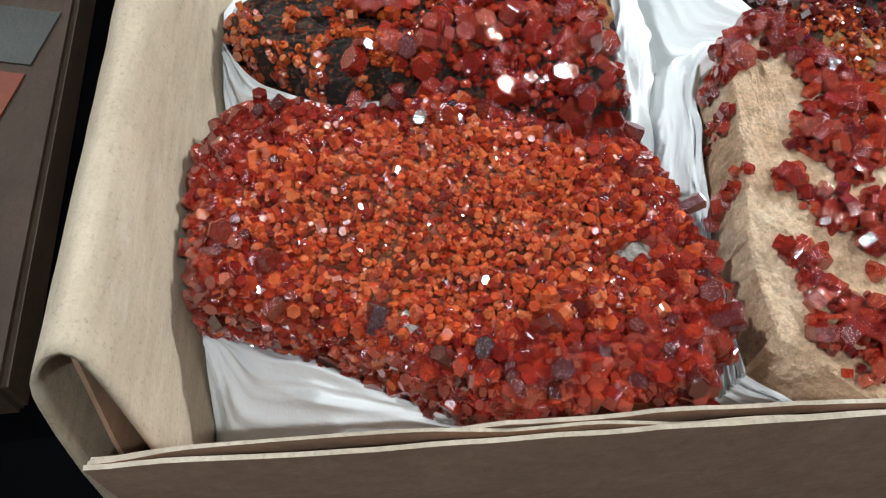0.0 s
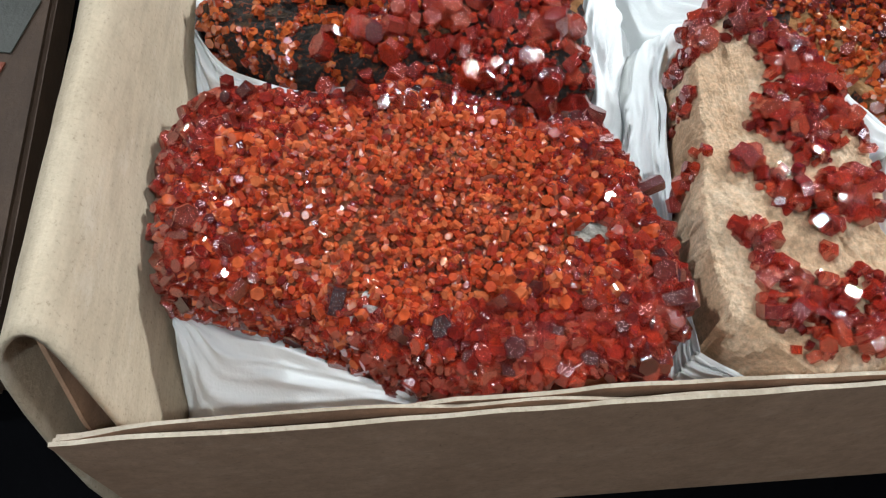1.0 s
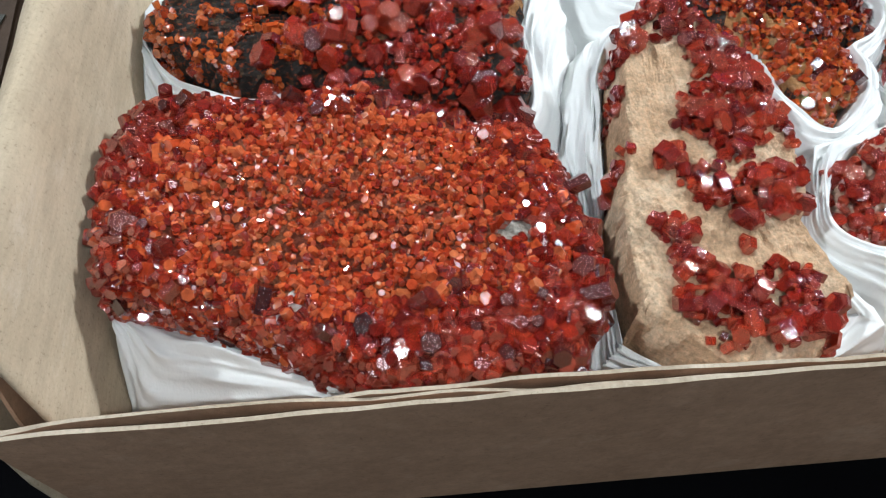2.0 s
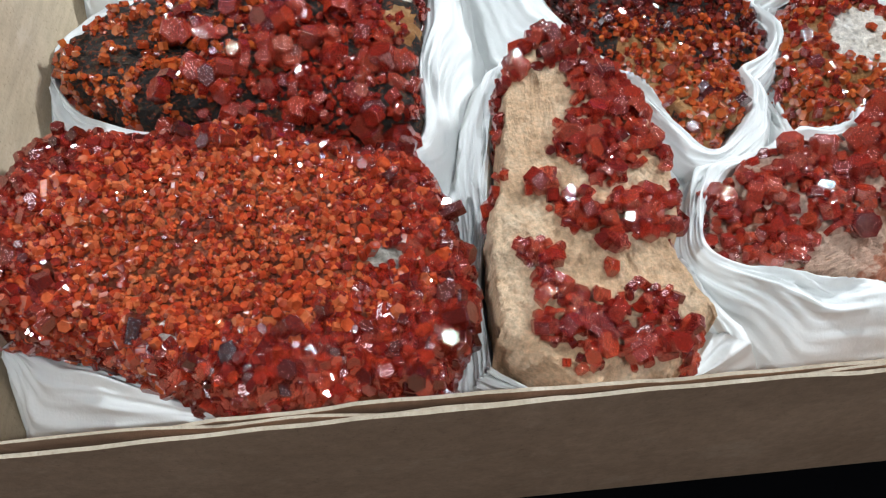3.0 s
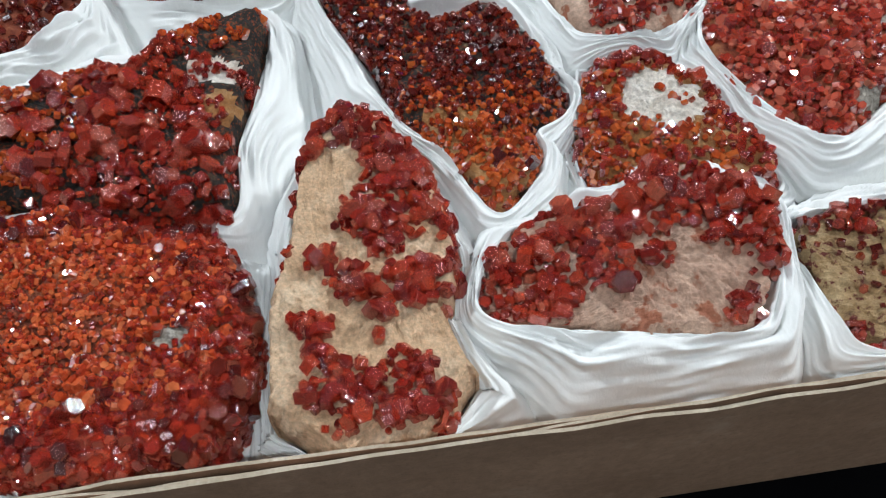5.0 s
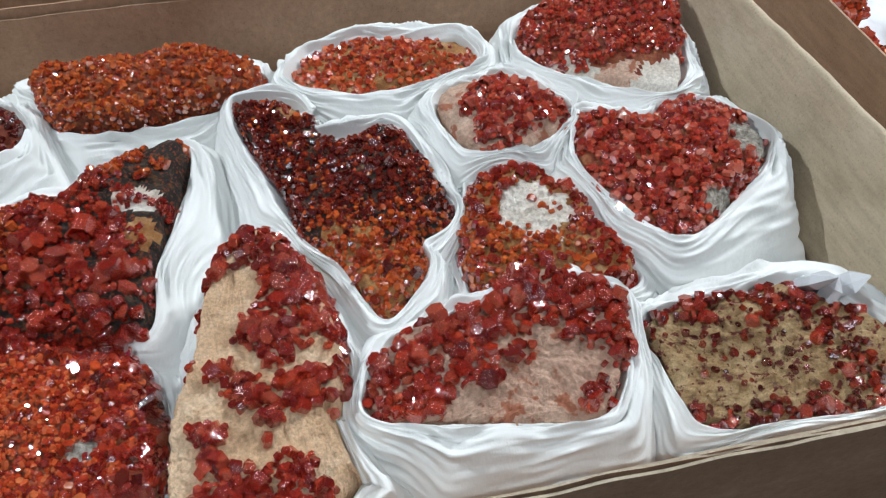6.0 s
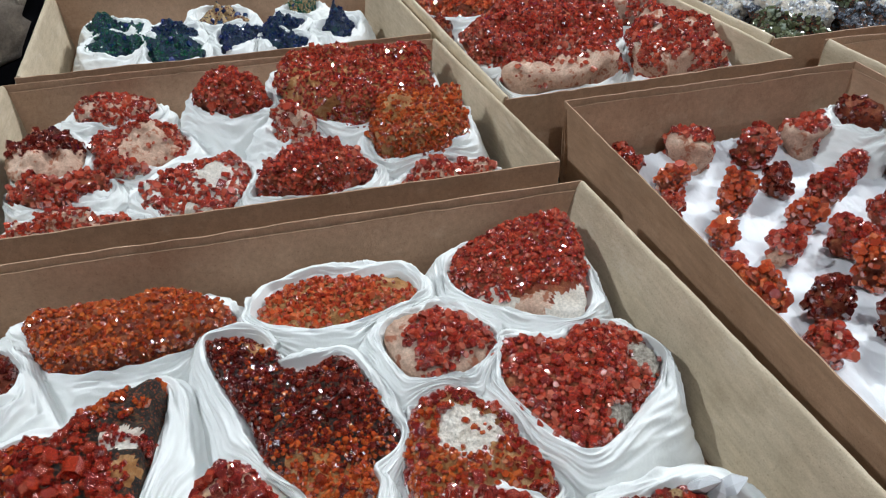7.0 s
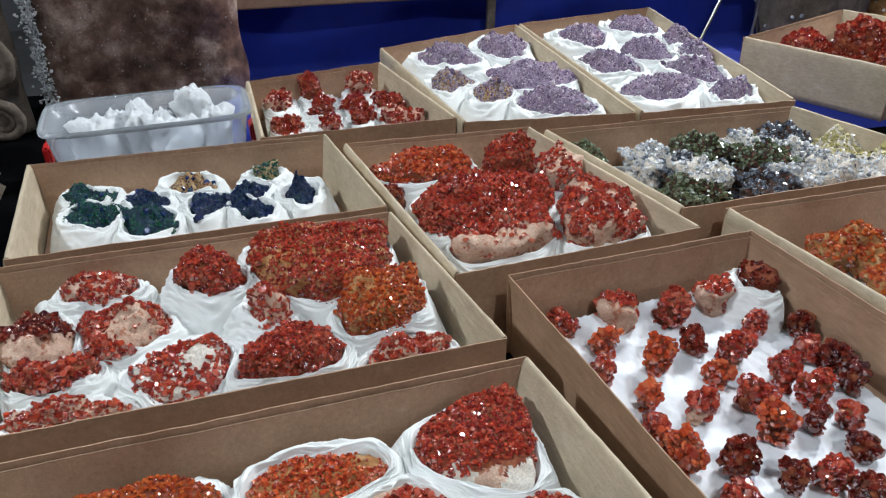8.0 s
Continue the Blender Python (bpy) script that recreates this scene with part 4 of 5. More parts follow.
# ---------------------------------------------------------------- the tray of blue and green lumps
BLUE = [(-0.027, 0.570), (0.341, 0.585), (0.303, 0.802), (-0.049, 0.795)]
cardboard_box("brown cardboard tray of blue and green mineral lumps", BLUE, 0.068, 3.0, 0.008)
INSIDE4 = [(-0.008, 0.586), (0.322, 0.600), (0.286, 0.788), (-0.032, 0.781)]
sheet_in(INSIDE4, 0.004, 0.020, TISSUE, "crumpled white tissue in a tray of blue lumps", 16.0)
FENCE.append(INSIDE4)
blue_rows = [(0.022, 0.745, 0.026), (0.032, 0.700, 0.027), (0.084, 0.722, 0.021), (0.088, 0.672, 0.030), (0.152, 0.695, 0.026), (0.135, 0.757, 0.026), (0.207, 0.720, 0.022), (0.222, 0.762, 0.024), (0.204, 0.673, 0.024), (0.260, 0.700, 0.025)]
blue_outlines = [blob(x, y, r * 1.10, 150 + i, 0.8) for i, (x, y, r) in enumerate(blue_rows)]
for i, o in enumerate(blue_outlines):
    green = i in (0, 1, 7, 3)
    specimen("lumpy dark green mineral on white tissue" if green else "lumpy deep blue mineral on white tissue", o, 0.010, 0.036, PIT_ROCK if i in (5, 7) else BLUE_ROCK, MALACHITE if green else AZURITE, 1500 if i != 5 else 300, (0.0006, 0.0015), 160 + i, dome=0.010, rough=0.016,
             tall=(0.6, 1.0), lean=1.1, big=10, big_size=(0.0026, 0.0040), big_mat=AZURITE, group="blue and green lumps", n=32)
    tissue_nest(o, 0.042, [q for q in blue_outlines if q is not o], INSIDE4, 2.3 * i, 0.030, n=100, rows=36)

# ---------------------------------------------------------------- the middle tray of large red blocks
MIDDLE = [(0.377, 0.441), (0.641, 0.462), (0.568, 0.764), (0.322, 0.769)]
cardboard_box("brown cardboard tray with a few large red crystal blocks", MIDDLE, 0.066, 4.0, 0.008)
INSIDE5 = [(0.392, 0.457), (0.622, 0.475), (0.556, 0.750), (0.338, 0.754)]
sheet_in(INSIDE5, 0.004, 0.026, TISSUE, "crumpled white tissue under large red blocks", 21.0)
FENCE.append(INSIDE5)
MIDDLE_SPECIMENS = [
    ("flat red crystal plate on white tissue", [(0.352, 0.700), (0.380, 0.735), (0.445, 0.738), (0.470, 0.705), (0.429, 0.672)], 0.056, 0.010, RED_ROCK, VAN_MIX, 1300, 40),
    ("upright ruby red crystal cluster", [(0.482, 0.672), (0.500, 0.715), (0.540, 0.720), (0.545, 0.690), (0.505, 0.655)], 0.070, 0.012, RED_ROCK, VAN_CORAL, 500, 60),
    ("large block covered in small red crystals", [(0.378, 0.590), (0.404, 0.635), (0.520, 0.632), (0.520, 0.572), (0.455, 0.548), (0.385, 0.555)], 0.064, 0.014, RED_ROCK, VAN_CORAL, 2300, 70),
    ("tan block with a dark red crystal top", [(0.394, 0.512), (0.425, 0.545), (0.505, 0.545), (0.502, 0.515), (0.450, 0.487), (0.402, 0.492)], 0.060, 0.010, PINK_ROCK, VAN_CORAL, 900, 80),
    ("steep pale block crusted with bright red crystals", [(0.522, 0.530), (0.560, 0.600), (0.588, 0.590), (0.600, 0.505), (0.530, 0.492)], 0.064, 0.018, PINK_ROCK, VAN_CORAL, 1500, 70),
    ("pink rock with red crystals on its ridge", [(0.530, 0.640), (0.560, 0.672), (0.585, 0.665), (0.578, 0.625), (0.545, 0.615)], 0.068, 0.010, PINK_ROCK, VAN_CORAL, 350, 20),
]
outlines5 = [r[1] for r in MIDDLE_SPECIMENS]
for i, (label, outline, top, dome, rock, crust, count, big) in enumerate(MIDDLE_SPECIMENS):
    mask = (lambda x, y, r: y > 0.512 or r < 0.03) if i == 3 else ((lambda x, y, r: n3(x * 60, y * 60, 7) > -0.22) if i in (4, 5) else None)
    specimen(label, outline, 0.008, top, rock, crust, int(count * 1.9), (0.0012, 0.0028), 200 + i, lean=1.3, dome=dome * 0.6, rough=0.012, big=big, big_size=(0.0026, 0.0042), mask=mask, heap=0.005, group="large red blocks in the middle tray", n=36)
    if i != 1:
        tissue_nest(outline, 0.047, [q for q in outlines5 if q is not outline], INSIDE5, 7.7 * i, 0.026, n=80)
for i, (x, y, r) in enumerate([(0.365, 0.668, 0.012), (0.607, 0.565, 0.018)]):
    specimen("small dark red crystal piece in a tray corner", blob(x, y, r, 230 + i), 0.010, 0.045, RED_ROCK, VAN_DARK, 140, (0.0018, 0.0028), 230 + i, n=24, group="large red blocks in the middle tray")

# ---------------------------------------------------------------- far trays
FENCE.clear()
SMALL = [(0.222, 0.815), (0.484, 0.820), (0.430, 1.095), (0.213, 1.050)]
cardboard_box("cardboard tray of small red specimens on tissue", SMALL, 0.066, 6.0, 0.008)
INSIDE6 = [(0.238, 0.832), (0.464, 0.836), (0.416, 1.078), (0.230, 1.036)]
sheet_in(INSIDE6, 0.010, 0.034, TISSUE, "crumpled white tissue in a far tray", 27.0)
small_rows = [(0.252, 1.010, 0.031), (0.310, 1.040, 0.018), (0.318, 0.972, 0.023), (0.390, 1.045, 0.022), (0.372, 0.985, 0.023), (0.262, 0.915, 0.025), (0.322, 0.905, 0.020), (0.372, 0.925, 0.024), (0.420, 0.975, 0.025), (0.425, 0.905, 0.032)]
small_shapes = [blob(x, y, r * 0.95, 250 + i, 0.75) for i, (x, y, r) in enumerate(small_rows)]
for i, o in enumerate(small_shapes):
    tissue_nest(o, 0.037, [q for q in small_shapes if q is not o], INSIDE6, 3.3 * i, 0.030, n=80, fold=0.002, rows=36)
    specimen("small deep red crystal specimen on white tissue", o, 0.014, 0.046 + 0.014 * (i in (1, 3)), PINK_ROCK if i % 3 == 0 else RED_ROCK, VAN_RED, 260, (0.0022, 0.0036), 250 + i, dome=0.006, rough=0.012, big=8, big_size=(0.003, 0.0045), group="small red specimens in the far tray", n=28)

AMETHYST_LABEL = "sparkling purple amethyst crystal cluster in white tissue"
VIOLET1 = [(0.490, 0.800), (0.732, 0.776), (0.731, 1.270), (0.446, 1.175)]
VIOLET2 = [(0.741, 0.774), (0.980, 0.762), (1.050, 1.335), (0.739, 1.273)]
for k, (quad, rows) in enumerate(((VIOLET1, [(0.550, 1.120, 0.050), (0.668, 1.160, 0.052), (0.660, 0.985, 0.062), (0.573, 0.925, 0.030), (0.520, 0.985, 0.032), (0.652, 0.855, 0.052)]),
                                  (VIOLET2, [(0.838, 1.185, 0.052), (0.965, 1.225, 0.040), (0.808, 1.015, 0.042), (0.905, 1.075, 0.048), (1.000, 1.130, 0.028), (0.985, 1.040, 0.024), (0.835, 0.880, 0.055), (0.935, 0.940, 0.048), (0.930, 0.845, 0.032)]))):
    cardboard_box("pale cardboard tray of purple amethyst clusters", quad, 0.066, 7.0 + k, 0.008)
    c = np.mean(np.array(quad), 0)
    inner = [tuple(c + (np.array(q) - c) * 0.92) for q in quad]
    sheet_in(inner, 0.006, 0.030, TISSUE, "crumpled white tissue round amethyst clusters", 31.0 + k, inset=0.004)
    shapes = [blob(x, y, r * 1.24, 270 + 20 * k + i, 0.75) for i, (x, y, r) in enumerate(rows)]
    for i, o in enumerate(shapes):
        specimen("brownish amethyst crystal piece in white tissue" if (k, i) in ((0, 3), (0, 4)) else AMETHYST_LABEL, o, 0.012, 0.054, PURPLE_ROCK if (k, i) not in ((0, 3), (0, 4)) else PIT_ROCK, AMETHYST, 1900, (0.0011, 0.0021), 270 + 20 * k + i, dome=0.024, rough=0.009, kind="point", tall=(0.8, 1.3), lean=0.4,
                 big=12, big_size=(0.003, 0.005), flat=1.2, group="amethyst clusters", n=32)
        tissue_nest(o, 0.058, [q for q in shapes if q is not o], inner, 4.4 * i + k, 0.055, n=100, fold=0.0022, rows=36)

GREEN = [(0.646, 0.505), (1.045, 0.522), (0.958, 0.744), (0.584, 0.748)]
cardboard_box("pale cardboard tray of dark green and white crystal clusters", GREEN, 0.066, 9.0, 0.008)
INSIDE9 = [(0.662, 0.520), (1.022, 0.536), (0.942, 0.730), (0.602, 0.734)]
sheet_in(INSIDE9, 0.004, 0.010, TOWEL, "white paper lining a tray of green clusters", 41.0, "paper_liner", 0.004)
GREEN_KINDS = {"e": ("dark green sparkling crystal cluster on white paper", BLACK_ROCK, EPIDOTE, "hex"), "q": ("milky white quartz cluster with dark crystals", WHITE_ROCK, QUARTZ, "point"), "g": ("steel-dark cubic crystal cluster on white paper", BLACK_ROCK, GALENA, "cube"), "y": ("pale yellow crystal lump on white paper", WHITE_ROCK, CITRINE, "cube")}
for i, (x, y, r, k) in enumerate([(0.706, 0.690, 0.030, "q"), (0.792, 0.705, 0.036, "e"), (0.862, 0.698, 0.038, "q"), (0.925, 0.706, 0.030, "g"), (0.758, 0.630, 0.040, "q"), (0.858, 0.650, 0.042, "e"), (0.798, 0.578, 0.040, "g"), (0.712, 0.585, 0.036, "e"), (0.975, 0.650, 0.036, "y"), (0.930, 0.590, 0.044, "q"), (0.632, 0.712, 0.018, "e"), (0.912, 0.660, 0.028, "q"), (0.985, 0.590, 0.030, "y"), (0.735, 0.655, 0.020, "g"), (0.855, 0.595, 0.024, "q")]):
    label, rock, crust, shape = GREEN_KINDS[k]
    specimen(label, blob(x, y, r * 1.1, 320 + i, 0.8, 11), 0.008, 0.030 + 0.25 * r, rock, crust, 600, (0.0014, 0.0036), 320 + i, dome=0.010, rough=0.020, kind=shape, tall=(0.7, 2.0), lean=1.1, big=14, big_size=(0.003, 0.006), big_mat=GALENA if k == "q" else crust, group="green and white clusters", n=32)

BROWN = [(0.748, 0.200), (1.060, 0.200), (1.005, 0.498), (0.690, 0.493)]
cardboard_box("brown cardboard tray with orange-brown crystal pieces", BROWN, 0.066, 10.0, 0.008)
sheet_in([(0.760, 0.212), (1.045, 0.212), (0.990, 0.485), (0.706, 0.480)], 0.004, 0.006, TOWEL, "paper lining a tray of orange-brown pieces", 43.0, "paper_liner", 0.004)
for i, (x, y, r) in enumerate([(0.790, 0.440, 0.024), (0.838, 0.448, 0.026), (0.822, 0.405, 0.026), (0.800, 0.370, 0.024), (0.850, 0.370, 0.024), (0.880, 0.420, 0.028), (0.800, 0.320, 0.024)]):
    specimen("orange-brown crystal piece with red patches", blob(x, y, r, 350 + i), 0.008, 0.036, GOLD_ROCK, VAN_ORANGE, 260, (0.0018, 0.0032), 350 + i, dome=0.008, rough=0.008, big=8, big_size=(0.003, 0.0045), group="orange-brown pieces", n=28)

CORNER = [(1.225, 0.835), (1.560, 0.960), (1.420, 1.200), (1.097, 1.066)]
cardboard_box("tall-sided cardboard tray with bright red crystals", CORNER, 0.070, 11.0, 0.008)
CORNER_IN = [(1.240, 0.860), (1.535, 0.970), (1.410, 1.175), (1.125, 1.060)]
sheet_in(CORNER_IN, 0.010, 0.030, TISSUE, "crumpled white tissue in the corner tray", 47.0, inset=0.004)
for i, (x, y, r, top) in enumerate([(1.275, 0.985, 0.050, 0.090), (1.215, 1.035, 0.042, 0.062), (1.350, 1.010, 0.045, 0.070), (1.310, 0.930, 0.035, 0.060)]):
    specimen("bright red crystal block standing in tissue", blob(x, y, r, 370 + i), 0.012, top, RED_ROCK, VAN_RED, 700, (0.0028, 0.0048), 370 + i, dome=0.02, rough=0.008, big=10, big_size=(0.004, 0.006), group="red blocks in the corner tray", n=30)

# ---------------------------------------------------------------- plastic tub
tub = empty("plastic_tub", 0.075, 0.965, -BASE, "clear plastic tub filled with white mineral pieces", "container")


def tub_shell():
    """A tapered tub with rounded corners, a thick wall and a rolled rim."""
    verts, faces, n = [], [], 48
    rings = [(0.112, 0.050, 0.0), (0.122, 0.058, 0.006), (0.128, 0.063, 0.035), (0.133, 0.067, 0.060), (0.139, 0.073, 0.062), (0.139, 0.073, 0.066), (0.132, 0.066, 0.066), (0.126, 0.061, 0.035), (0.120, 0.056, 0.009), (0.110, 0.048, 0.004)]
    for a, b, z in rings:
        for i in range(n):
            t = 2 * math.pi * i / n
            cs, sn = math.cos(t), math.sin(t)
            verts.append((a * math.copysign(abs(cs) ** 0.35, cs), b * math.copysign(abs(sn) ** 0.35, sn), z * 1.3))
    for r in range(len(rings) - 1):
        faces += [(r * n + i, r * n + (i + 1) % n, (r + 1) * n + (i + 1) % n, (r + 1) * n + i) for i in range(n)]
    faces += [tuple(range(n))[::-1], tuple((len(rings) - 1) * n + i for i in range(n))]
    return mesh_from("shell", verts, faces, CLEAR, True)


shell = part("shell", tub_shell(), tub, "clear plastic wall and rim")
shell.visible_shadow = False
for x in (-0.139, 0.139):
    part("clip", box_mesh("clip", (x - 0.005, -0.016, 0.022), (x + 0.005, 0.016, 0.050), RED_CLIP, 0.003), tub, "red locking clip")
tub.rotation_euler = (0, 0, radians(4))
for i, (x, y, r, top) in enumerate([(0.005, 0.945, 0.036, 0.050), (0.055, 0.975, 0.032, 0.055), (0.095, 0.955, 0.034, 0.050), (0.135, 0.985, 0.038, 0.070), (0.165, 0.950, 0.030, 0.055), (0.030, 0.985, 0.030, 0.045), (0.125, 0.940, 0.030, 0.045)]):
    specimen("knobbly snow-white mineral piece in a plastic tub", blob(x, y, r * 0.85, 390 + i), -0.012, top, WHITE_MINERAL, QUARTZ, 0, (0.002, 0.003), 390 + i, dome=0.012, rough=0.014, group="white mineral pieces", n=36)

# ---------------------------------------------------------------- big slab, fossil plate, drape, stand
def upright_rock(name, label, x0, x1, y, z1, thick, mat, seed, lump, category):
    """A rough upright slab that stands on the table, lumpy on both faces."""
    nx, nz = 44, 60
    verts, faces = [], []
    for side in (-1, 1):
        for j in range(nz + 1):
            for i in range(nx + 1):
                u, v = i / nx, j / nz
                edge = min(1, 7 * min(u, 1 - u, 0.3 + v, 1.02 - v))
                wob = 0.012 * n3(v * 5, seed, 0)
                x = x0 + (x1 - x0) * u + wob * (1 if u > 0.5 else -1)
                e = lump * (n3(x * 9 + seed, v * z1 * 9, side) + 0.5 * n3(x * 28, v * z1 * 28, side + seed) + 0.25 * n3(x * 80, v * z1 * 80, seed) + 0.9 * n3(x * 1.5, v * z1 * 22, seed + 3))
                verts.append((x - (x0 + x1) / 2, side * (thick * 0.5 * math.sqrt(max(0.02, edge)) + e * edge), z1 * v))
    m = (nx + 1) * (nz + 1)
    for j in range(nz):
        for i in range(nx):
            o = j * (nx + 1) + i
            faces.append((o, o + 1, o + nx + 2, o + nx + 1))
            faces.append((m + o + 1, m + o, m + o + nx + 1, m + o + nx + 2))
    loop = [i for i in range(nx + 1)] + [(j * (nx + 1) + nx) for j in range(1, nz + 1)] + [nz * (nx + 1) + i for i in range(nx - 1, -1, -1)] + [j * (nx + 1) for j in range(nz - 1, 0, -1)]
    for a, b in zip(loop, loop[1:] + loop[:1]):
        faces.append((b, a, m + a, m + b))
    ob = empty(name, (x0 + x1) / 2, y, -BASE, label, category)
    part("rock", mesh_from("rock", verts, faces, mat, True), ob)
    return ob


slab = upright_rock("rock_slab", "tall brown and pink rock slab with a glittering surface", -0.105, 0.215, 1.24, 0.46, 0.09, SLAB_ROCK, 5.0, 0.018, "rock")
rng = np.random.default_rng(77)
sp = np.stack([rng.uniform(-0.150, 0.150, 420), np.full(420, -0.050), rng.uniform(0.02, 0.44, 420)], 1)
part("druse", crust_mesh("druse", "cube", sp, crystal_frames(np.tile([0.0, -1.0, 0.0], (420, 1)), rng, 0.9), rng.uniform(0.0004, 0.0010, 420), rng.uniform(0.001, 0.003, 420), QUARTZ), slab, "tiny bright crystals", "stuff")
edge_n = 1600
sp = np.stack([-0.158 + rng.normal(0, 0.006, edge_n), rng.uniform(-0.05, 0.0, edge_n), rng.uniform(0.0, 0.45, edge_n)], 1)
part("pale_edge", crust_mesh("pale_edge", "cube", sp, crystal_frames(np.tile([-0.6, -0.8, 0.0], (edge_n, 1)), rng, 0.6), rng.uniform(0.0010, 0.0032, edge_n), rng.uniform(0.002, 0.005, edge_n), WHITE_MINERAL), slab, "whitish crystalline edge", "stuff")

plate = upright_rock("fossil_plate", "dark rock plate with coiled round fossils standing upright", -0.50, -0.125, 1.16, 0.48, 0.07, DARK_ROCK, 9.0, 0.016, "fossil")


def coil(r, mat):
    """A coiled shell: a tapering tube on a spiral."""
    verts, faces, turns, steps, k = [], [], 2.6, 90, 10
    for s in range(steps + 1):
        t = s / steps
        a = 2 * math.pi * turns * t
        rad = r * (0.08 + 0.74 * t)
        tube = r * (0.05 + 0.20 * t) * (1 + 0.08 * math.sin(a * 9))
        for i in range(k):
            b = 2 * math.pi * i / k
            q = rad + tube * math.cos(b)
            verts.append((q * math.cos(a), -tube * 0.8 * math.sin(b), q * math.sin(a)))
    for s in range(steps):
        faces += [(s * k + i, s * k + (i + 1) % k, (s + 1) * k + (i + 1) % k, (s + 1) * k + i) for i in range(k)]
    faces.append(tuple(steps * k + i for i in range(k)))
    return mesh_from("coil", verts, faces, mat, True)


for x, z, r in ((0.150, 0.12, 0.055), (0.145, 0.23, 0.060), (0.150, 0.34, 0.052), (0.06, 0.17, 0.05), (0.05, 0.30, 0.055), (0.155, 0.03, 0.04)):
    ob = part("coiled_fossil", coil(r, DARK_ROCK), plate)
    ob.location = (x, -0.045, z)


def drape(x0, x1, y0, y1, z1):
    """A cloth that lies on the table's back part and rises behind it."""
    nx, ns = 120, 44
    line = [(y0 + (y1 - y0) * k / 16, 0.0006) for k in range(16)] + [(y1, z1 * (k / 28)) for k in range(29)]
    verts = []
    for side in (0, 1):
        for k, (y, z) in enumerate(line):
            for i in range(nx + 1):
                x = x0 + (x1 - x0) * i / nx
                up = min(1, max(0, k - 17) / 6)
                e = up * (0.010 * math.sin(x * 21 + 2 * n3(x * 2, z * 2, 0)) + 0.012 * n3(x * 6, z * 3, 4))
                verts.append((x, y + e + (0.004 * side if k >= 16 else 0), max(0.0006, z) - (0.0004 * side if k < 16 else 0)))
    m = (nx + 1) * len(line)
    faces = []
    for j in range(len(line) - 1):
        for i in range(nx):
            o = j * (nx + 1) + i
            faces += [(o, o + 1, o + nx + 2, o + nx + 1), (m + o + 1, m + o, m + o + nx + 1, m + o + nx + 2)]
    ob = new("blue_drape", mesh_from("blue_drape", verts, faces, BLUE_CLOTH, True))
    ob.location = (0, 0, -BASE)
    return tagged(ob, "deep blue cloth over the table's back and hung behind", "curtain")


drape(0.16, 2.0, 0.82, 1.365, 0.42)

# ---------------------------------------------------------------- far things on the table's back edge
shelf = new("wooden_board", box_mesh("wooden_board", (0.10, 1.315, 0.112), (0.72, 1.345, 0.150), CARD, 0.003))
tagged(shelf, "brown board lying above the blue cloth", "board")
for x in (0.12, 0.70):
    post = new("board_post", box_mesh("board_post", (x - 0.008, 1.322, -BASE), (x + 0.008, 1.338, 0.112), DARK_ROCK, 0.002))
    tagged(post, "thin dark post carrying a brown board", "post")
specimen("large dark rough rock on the table's far end", [(1.30, 1.24), (1.32, 1.33), (1.50, 1.33), (1.53, 1.25), (1.42, 1.22)], -BASE, 0.16, DARK_ROCK, QUARTZ, 60, (0.002, 0.005), 400, dome=0.03, rough=0.02, n=48)
specimen("large orange-brown sparkling rock on the table's far end", [(1.56, 1.20), (1.57, 1.30), (1.72, 1.31), (1.76, 1.22), (1.66, 1.17)], -BASE, 0.14, GOLD_ROCK, QUARTZ, 80, (0.002, 0.005), 401, dome=0.03, rough=0.02, n=48)
stand = empty("wire_stand", 1.19, 1.30, -BASE, "thin bright metal wire stand in front of the drape", "stand")


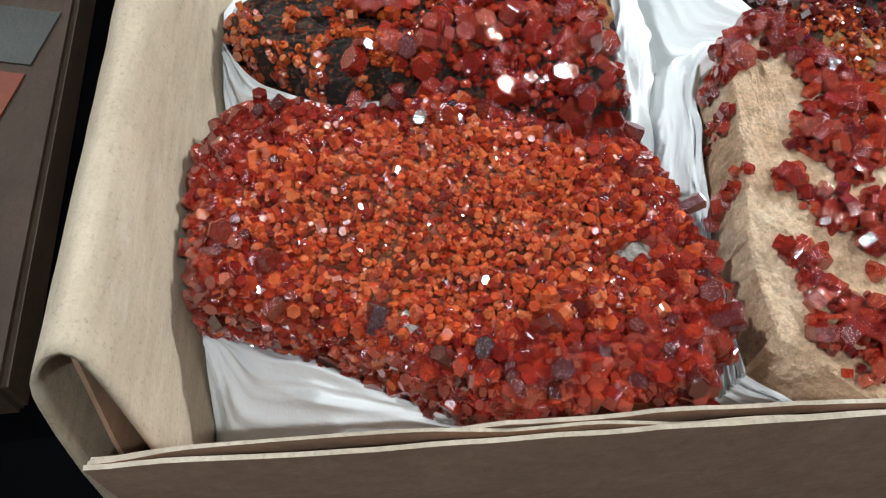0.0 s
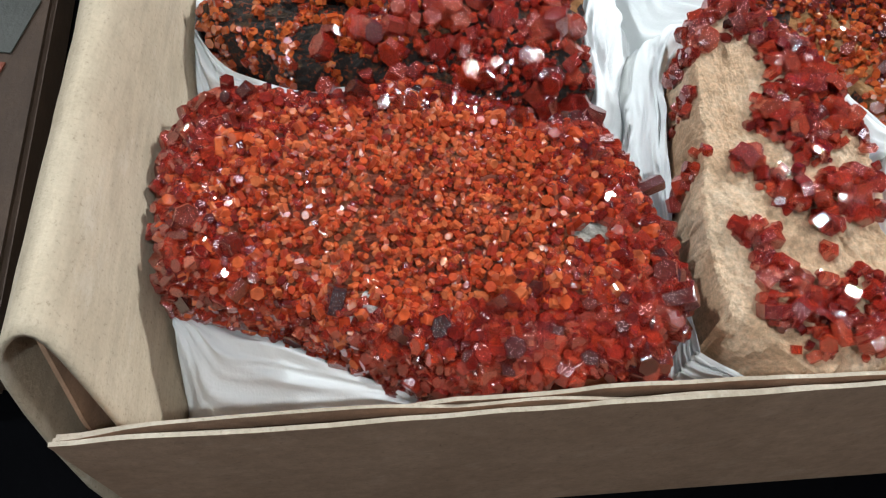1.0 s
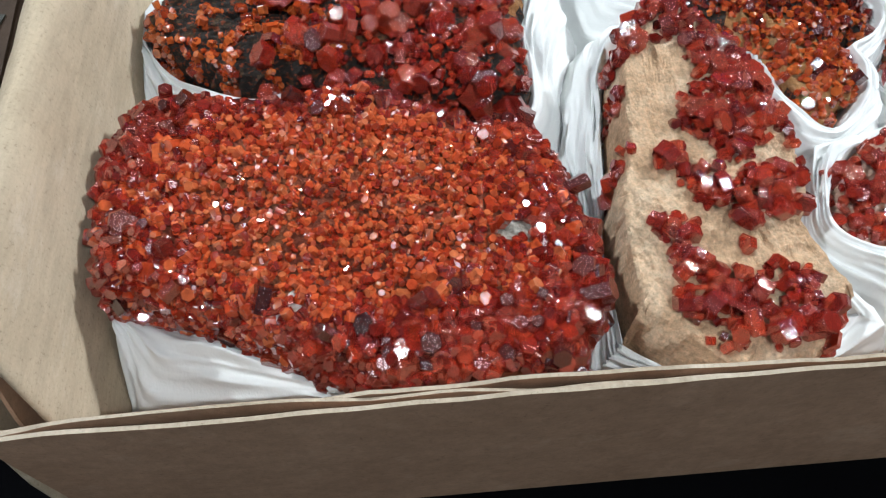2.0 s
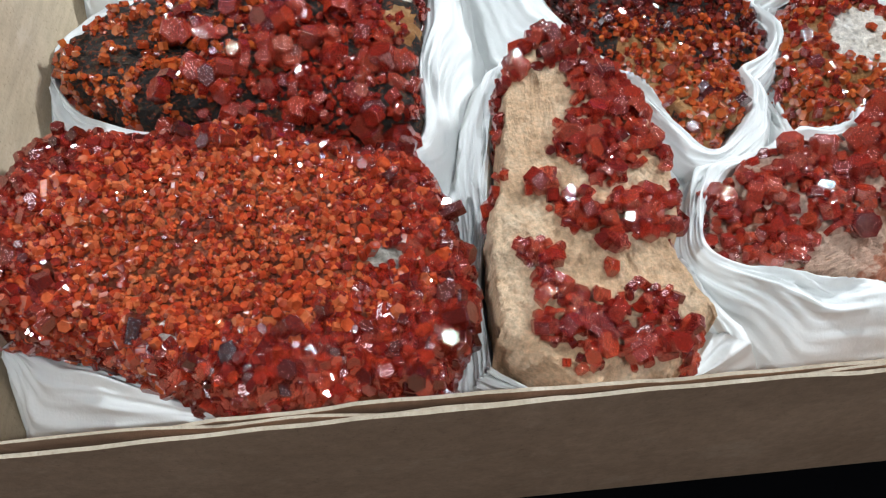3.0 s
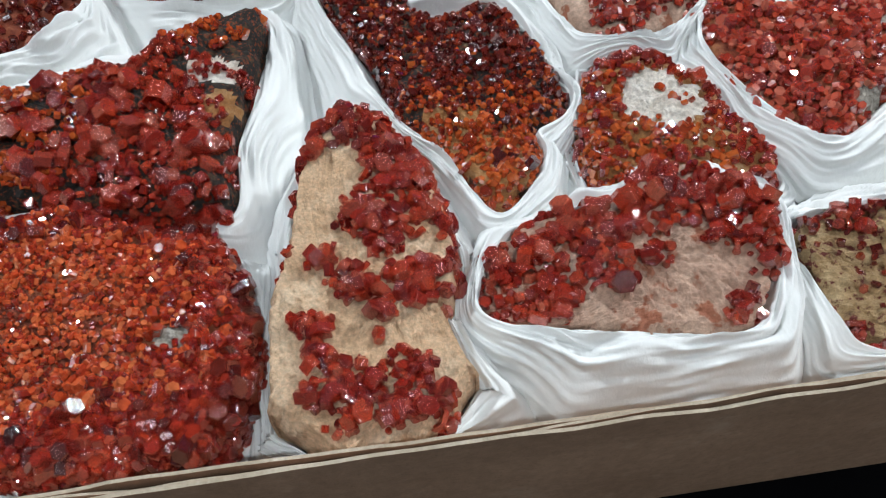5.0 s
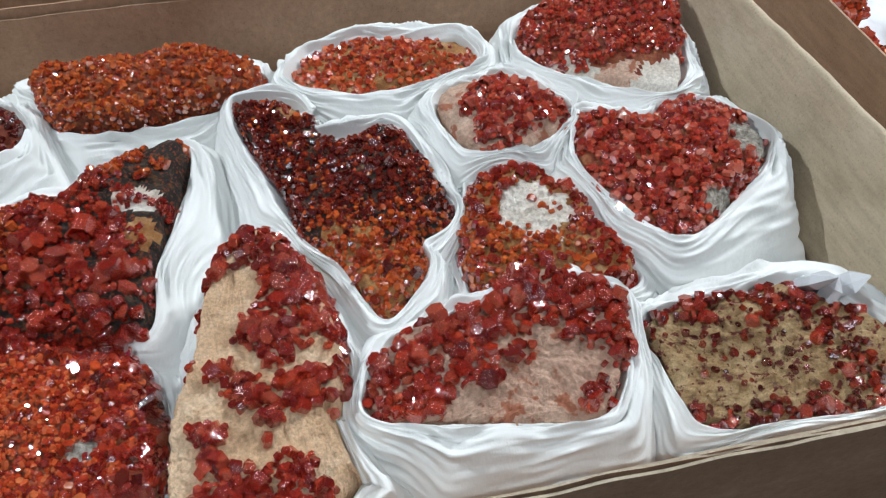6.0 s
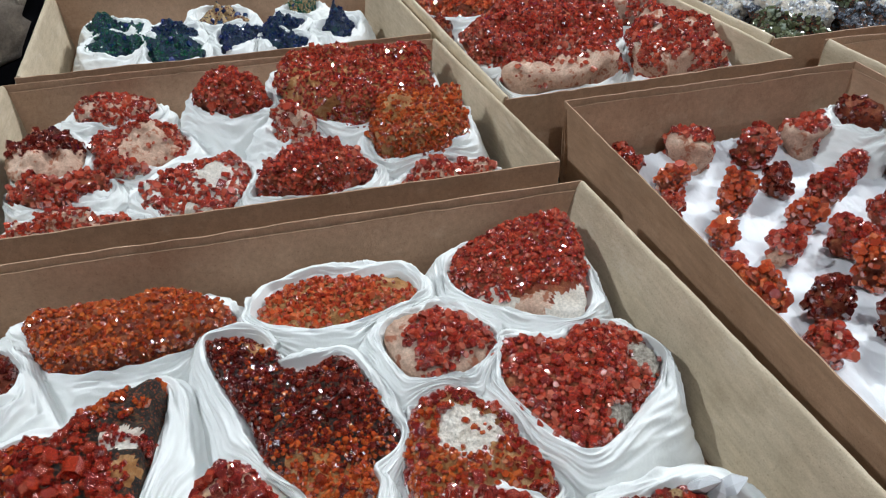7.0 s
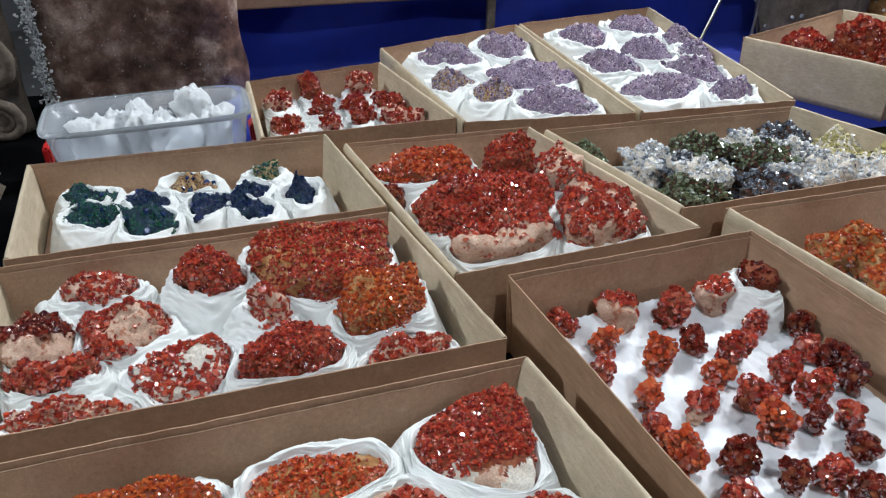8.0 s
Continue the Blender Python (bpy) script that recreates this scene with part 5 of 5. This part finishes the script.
def rod(a, b, r, mat):
    bm = bmesh.new()
    bmesh.ops.create_cone(bm, cap_ends=True, segments=10, radius1=r, radius2=r, depth=1)
    d = Vector(b) - Vector(a)
    m = Matrix.Translation((Vector(a) + Vector(b)) / 2) @ d.to_track_quat("Z", "Y").to_matrix().to_4x4() @ Matrix.Diagonal((1, 1, d.length, 1))
    bmesh.ops.transform(bm, matrix=m, verts=bm.verts)
    me = bpy.data.meshes.new("leg")
    bm.to_mesh(me)
    bm.free()
    me.materials.append(mat)
    return me


part("leg", rod((-0.03, 0, 0.0), (0.03, 0.01, 0.14), 0.0035, METAL), stand)
part("leg", rod((0.10, 0, 0.0), (0.115, 0.01, 0.14), 0.0035, METAL), stand)
part("crossbar", rod((0.03, 0.01, 0.14), (0.115, 0.01, 0.14), 0.0035, METAL), stand)

# ---------------------------------------------------------------- printed carton beside the near tray, its shadow painted into its colours
carton = empty("printed_carton", -0.155, 0.17, -BASE, "flat brown carton with orange and white print", "box")
carton.rotation_euler = (0, 0, radians(8))
part("body", box_mesh("body", (-0.11, -0.15, 0.0), (0.085, 0.14, 0.018), CARD_SHADED, 0.002), carton)
for k, (y0, y1, m) in enumerate(((-0.12, -0.09, SHADED_ORANGE_PRINT), (-0.085, -0.06, SHADED_GREEN_PRINT), (-0.03, -0.005, SHADED_ORANGE_PRINT), (0.0, 0.03, SHADED_GREEN_PRINT), (0.07, 0.09, SHADED_ORANGE_PRINT))):
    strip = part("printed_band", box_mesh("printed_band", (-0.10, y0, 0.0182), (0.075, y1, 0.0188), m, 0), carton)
    strip.rotation_euler = (0, 0, radians(-14))

# ---------------------------------------------------------------- dark fossil rocks beside the blue tray
for k, (x, y, r, top) in enumerate([(-0.20, 0.80, 0.095, 0.050), (-0.24, 0.99, 0.11, 0.075)]):
    rock = specimen("dark lumpy rock with round coiled fossils on the table", blob(x, y, r, 410 + k, 0.85), -BASE, top, DARK_ROCK, QUARTZ, 0, (0.001, 0.002), 410 + k, dome=0.015, rough=0.014, n=64, category="fossil", name="fossil_rock", group="fossil rocks")
    for dx, dy, cr in ((0.045, 0.02, 0.034), (-0.03, -0.035, 0.030)):
        shell_part = part("coiled_fossil", coil(cr, DARK_ROCK), rock)
        shell_part.location, shell_part.rotation_euler = (dx, dy, top + 0.010 + BASE), (radians(-70), 0, 0)
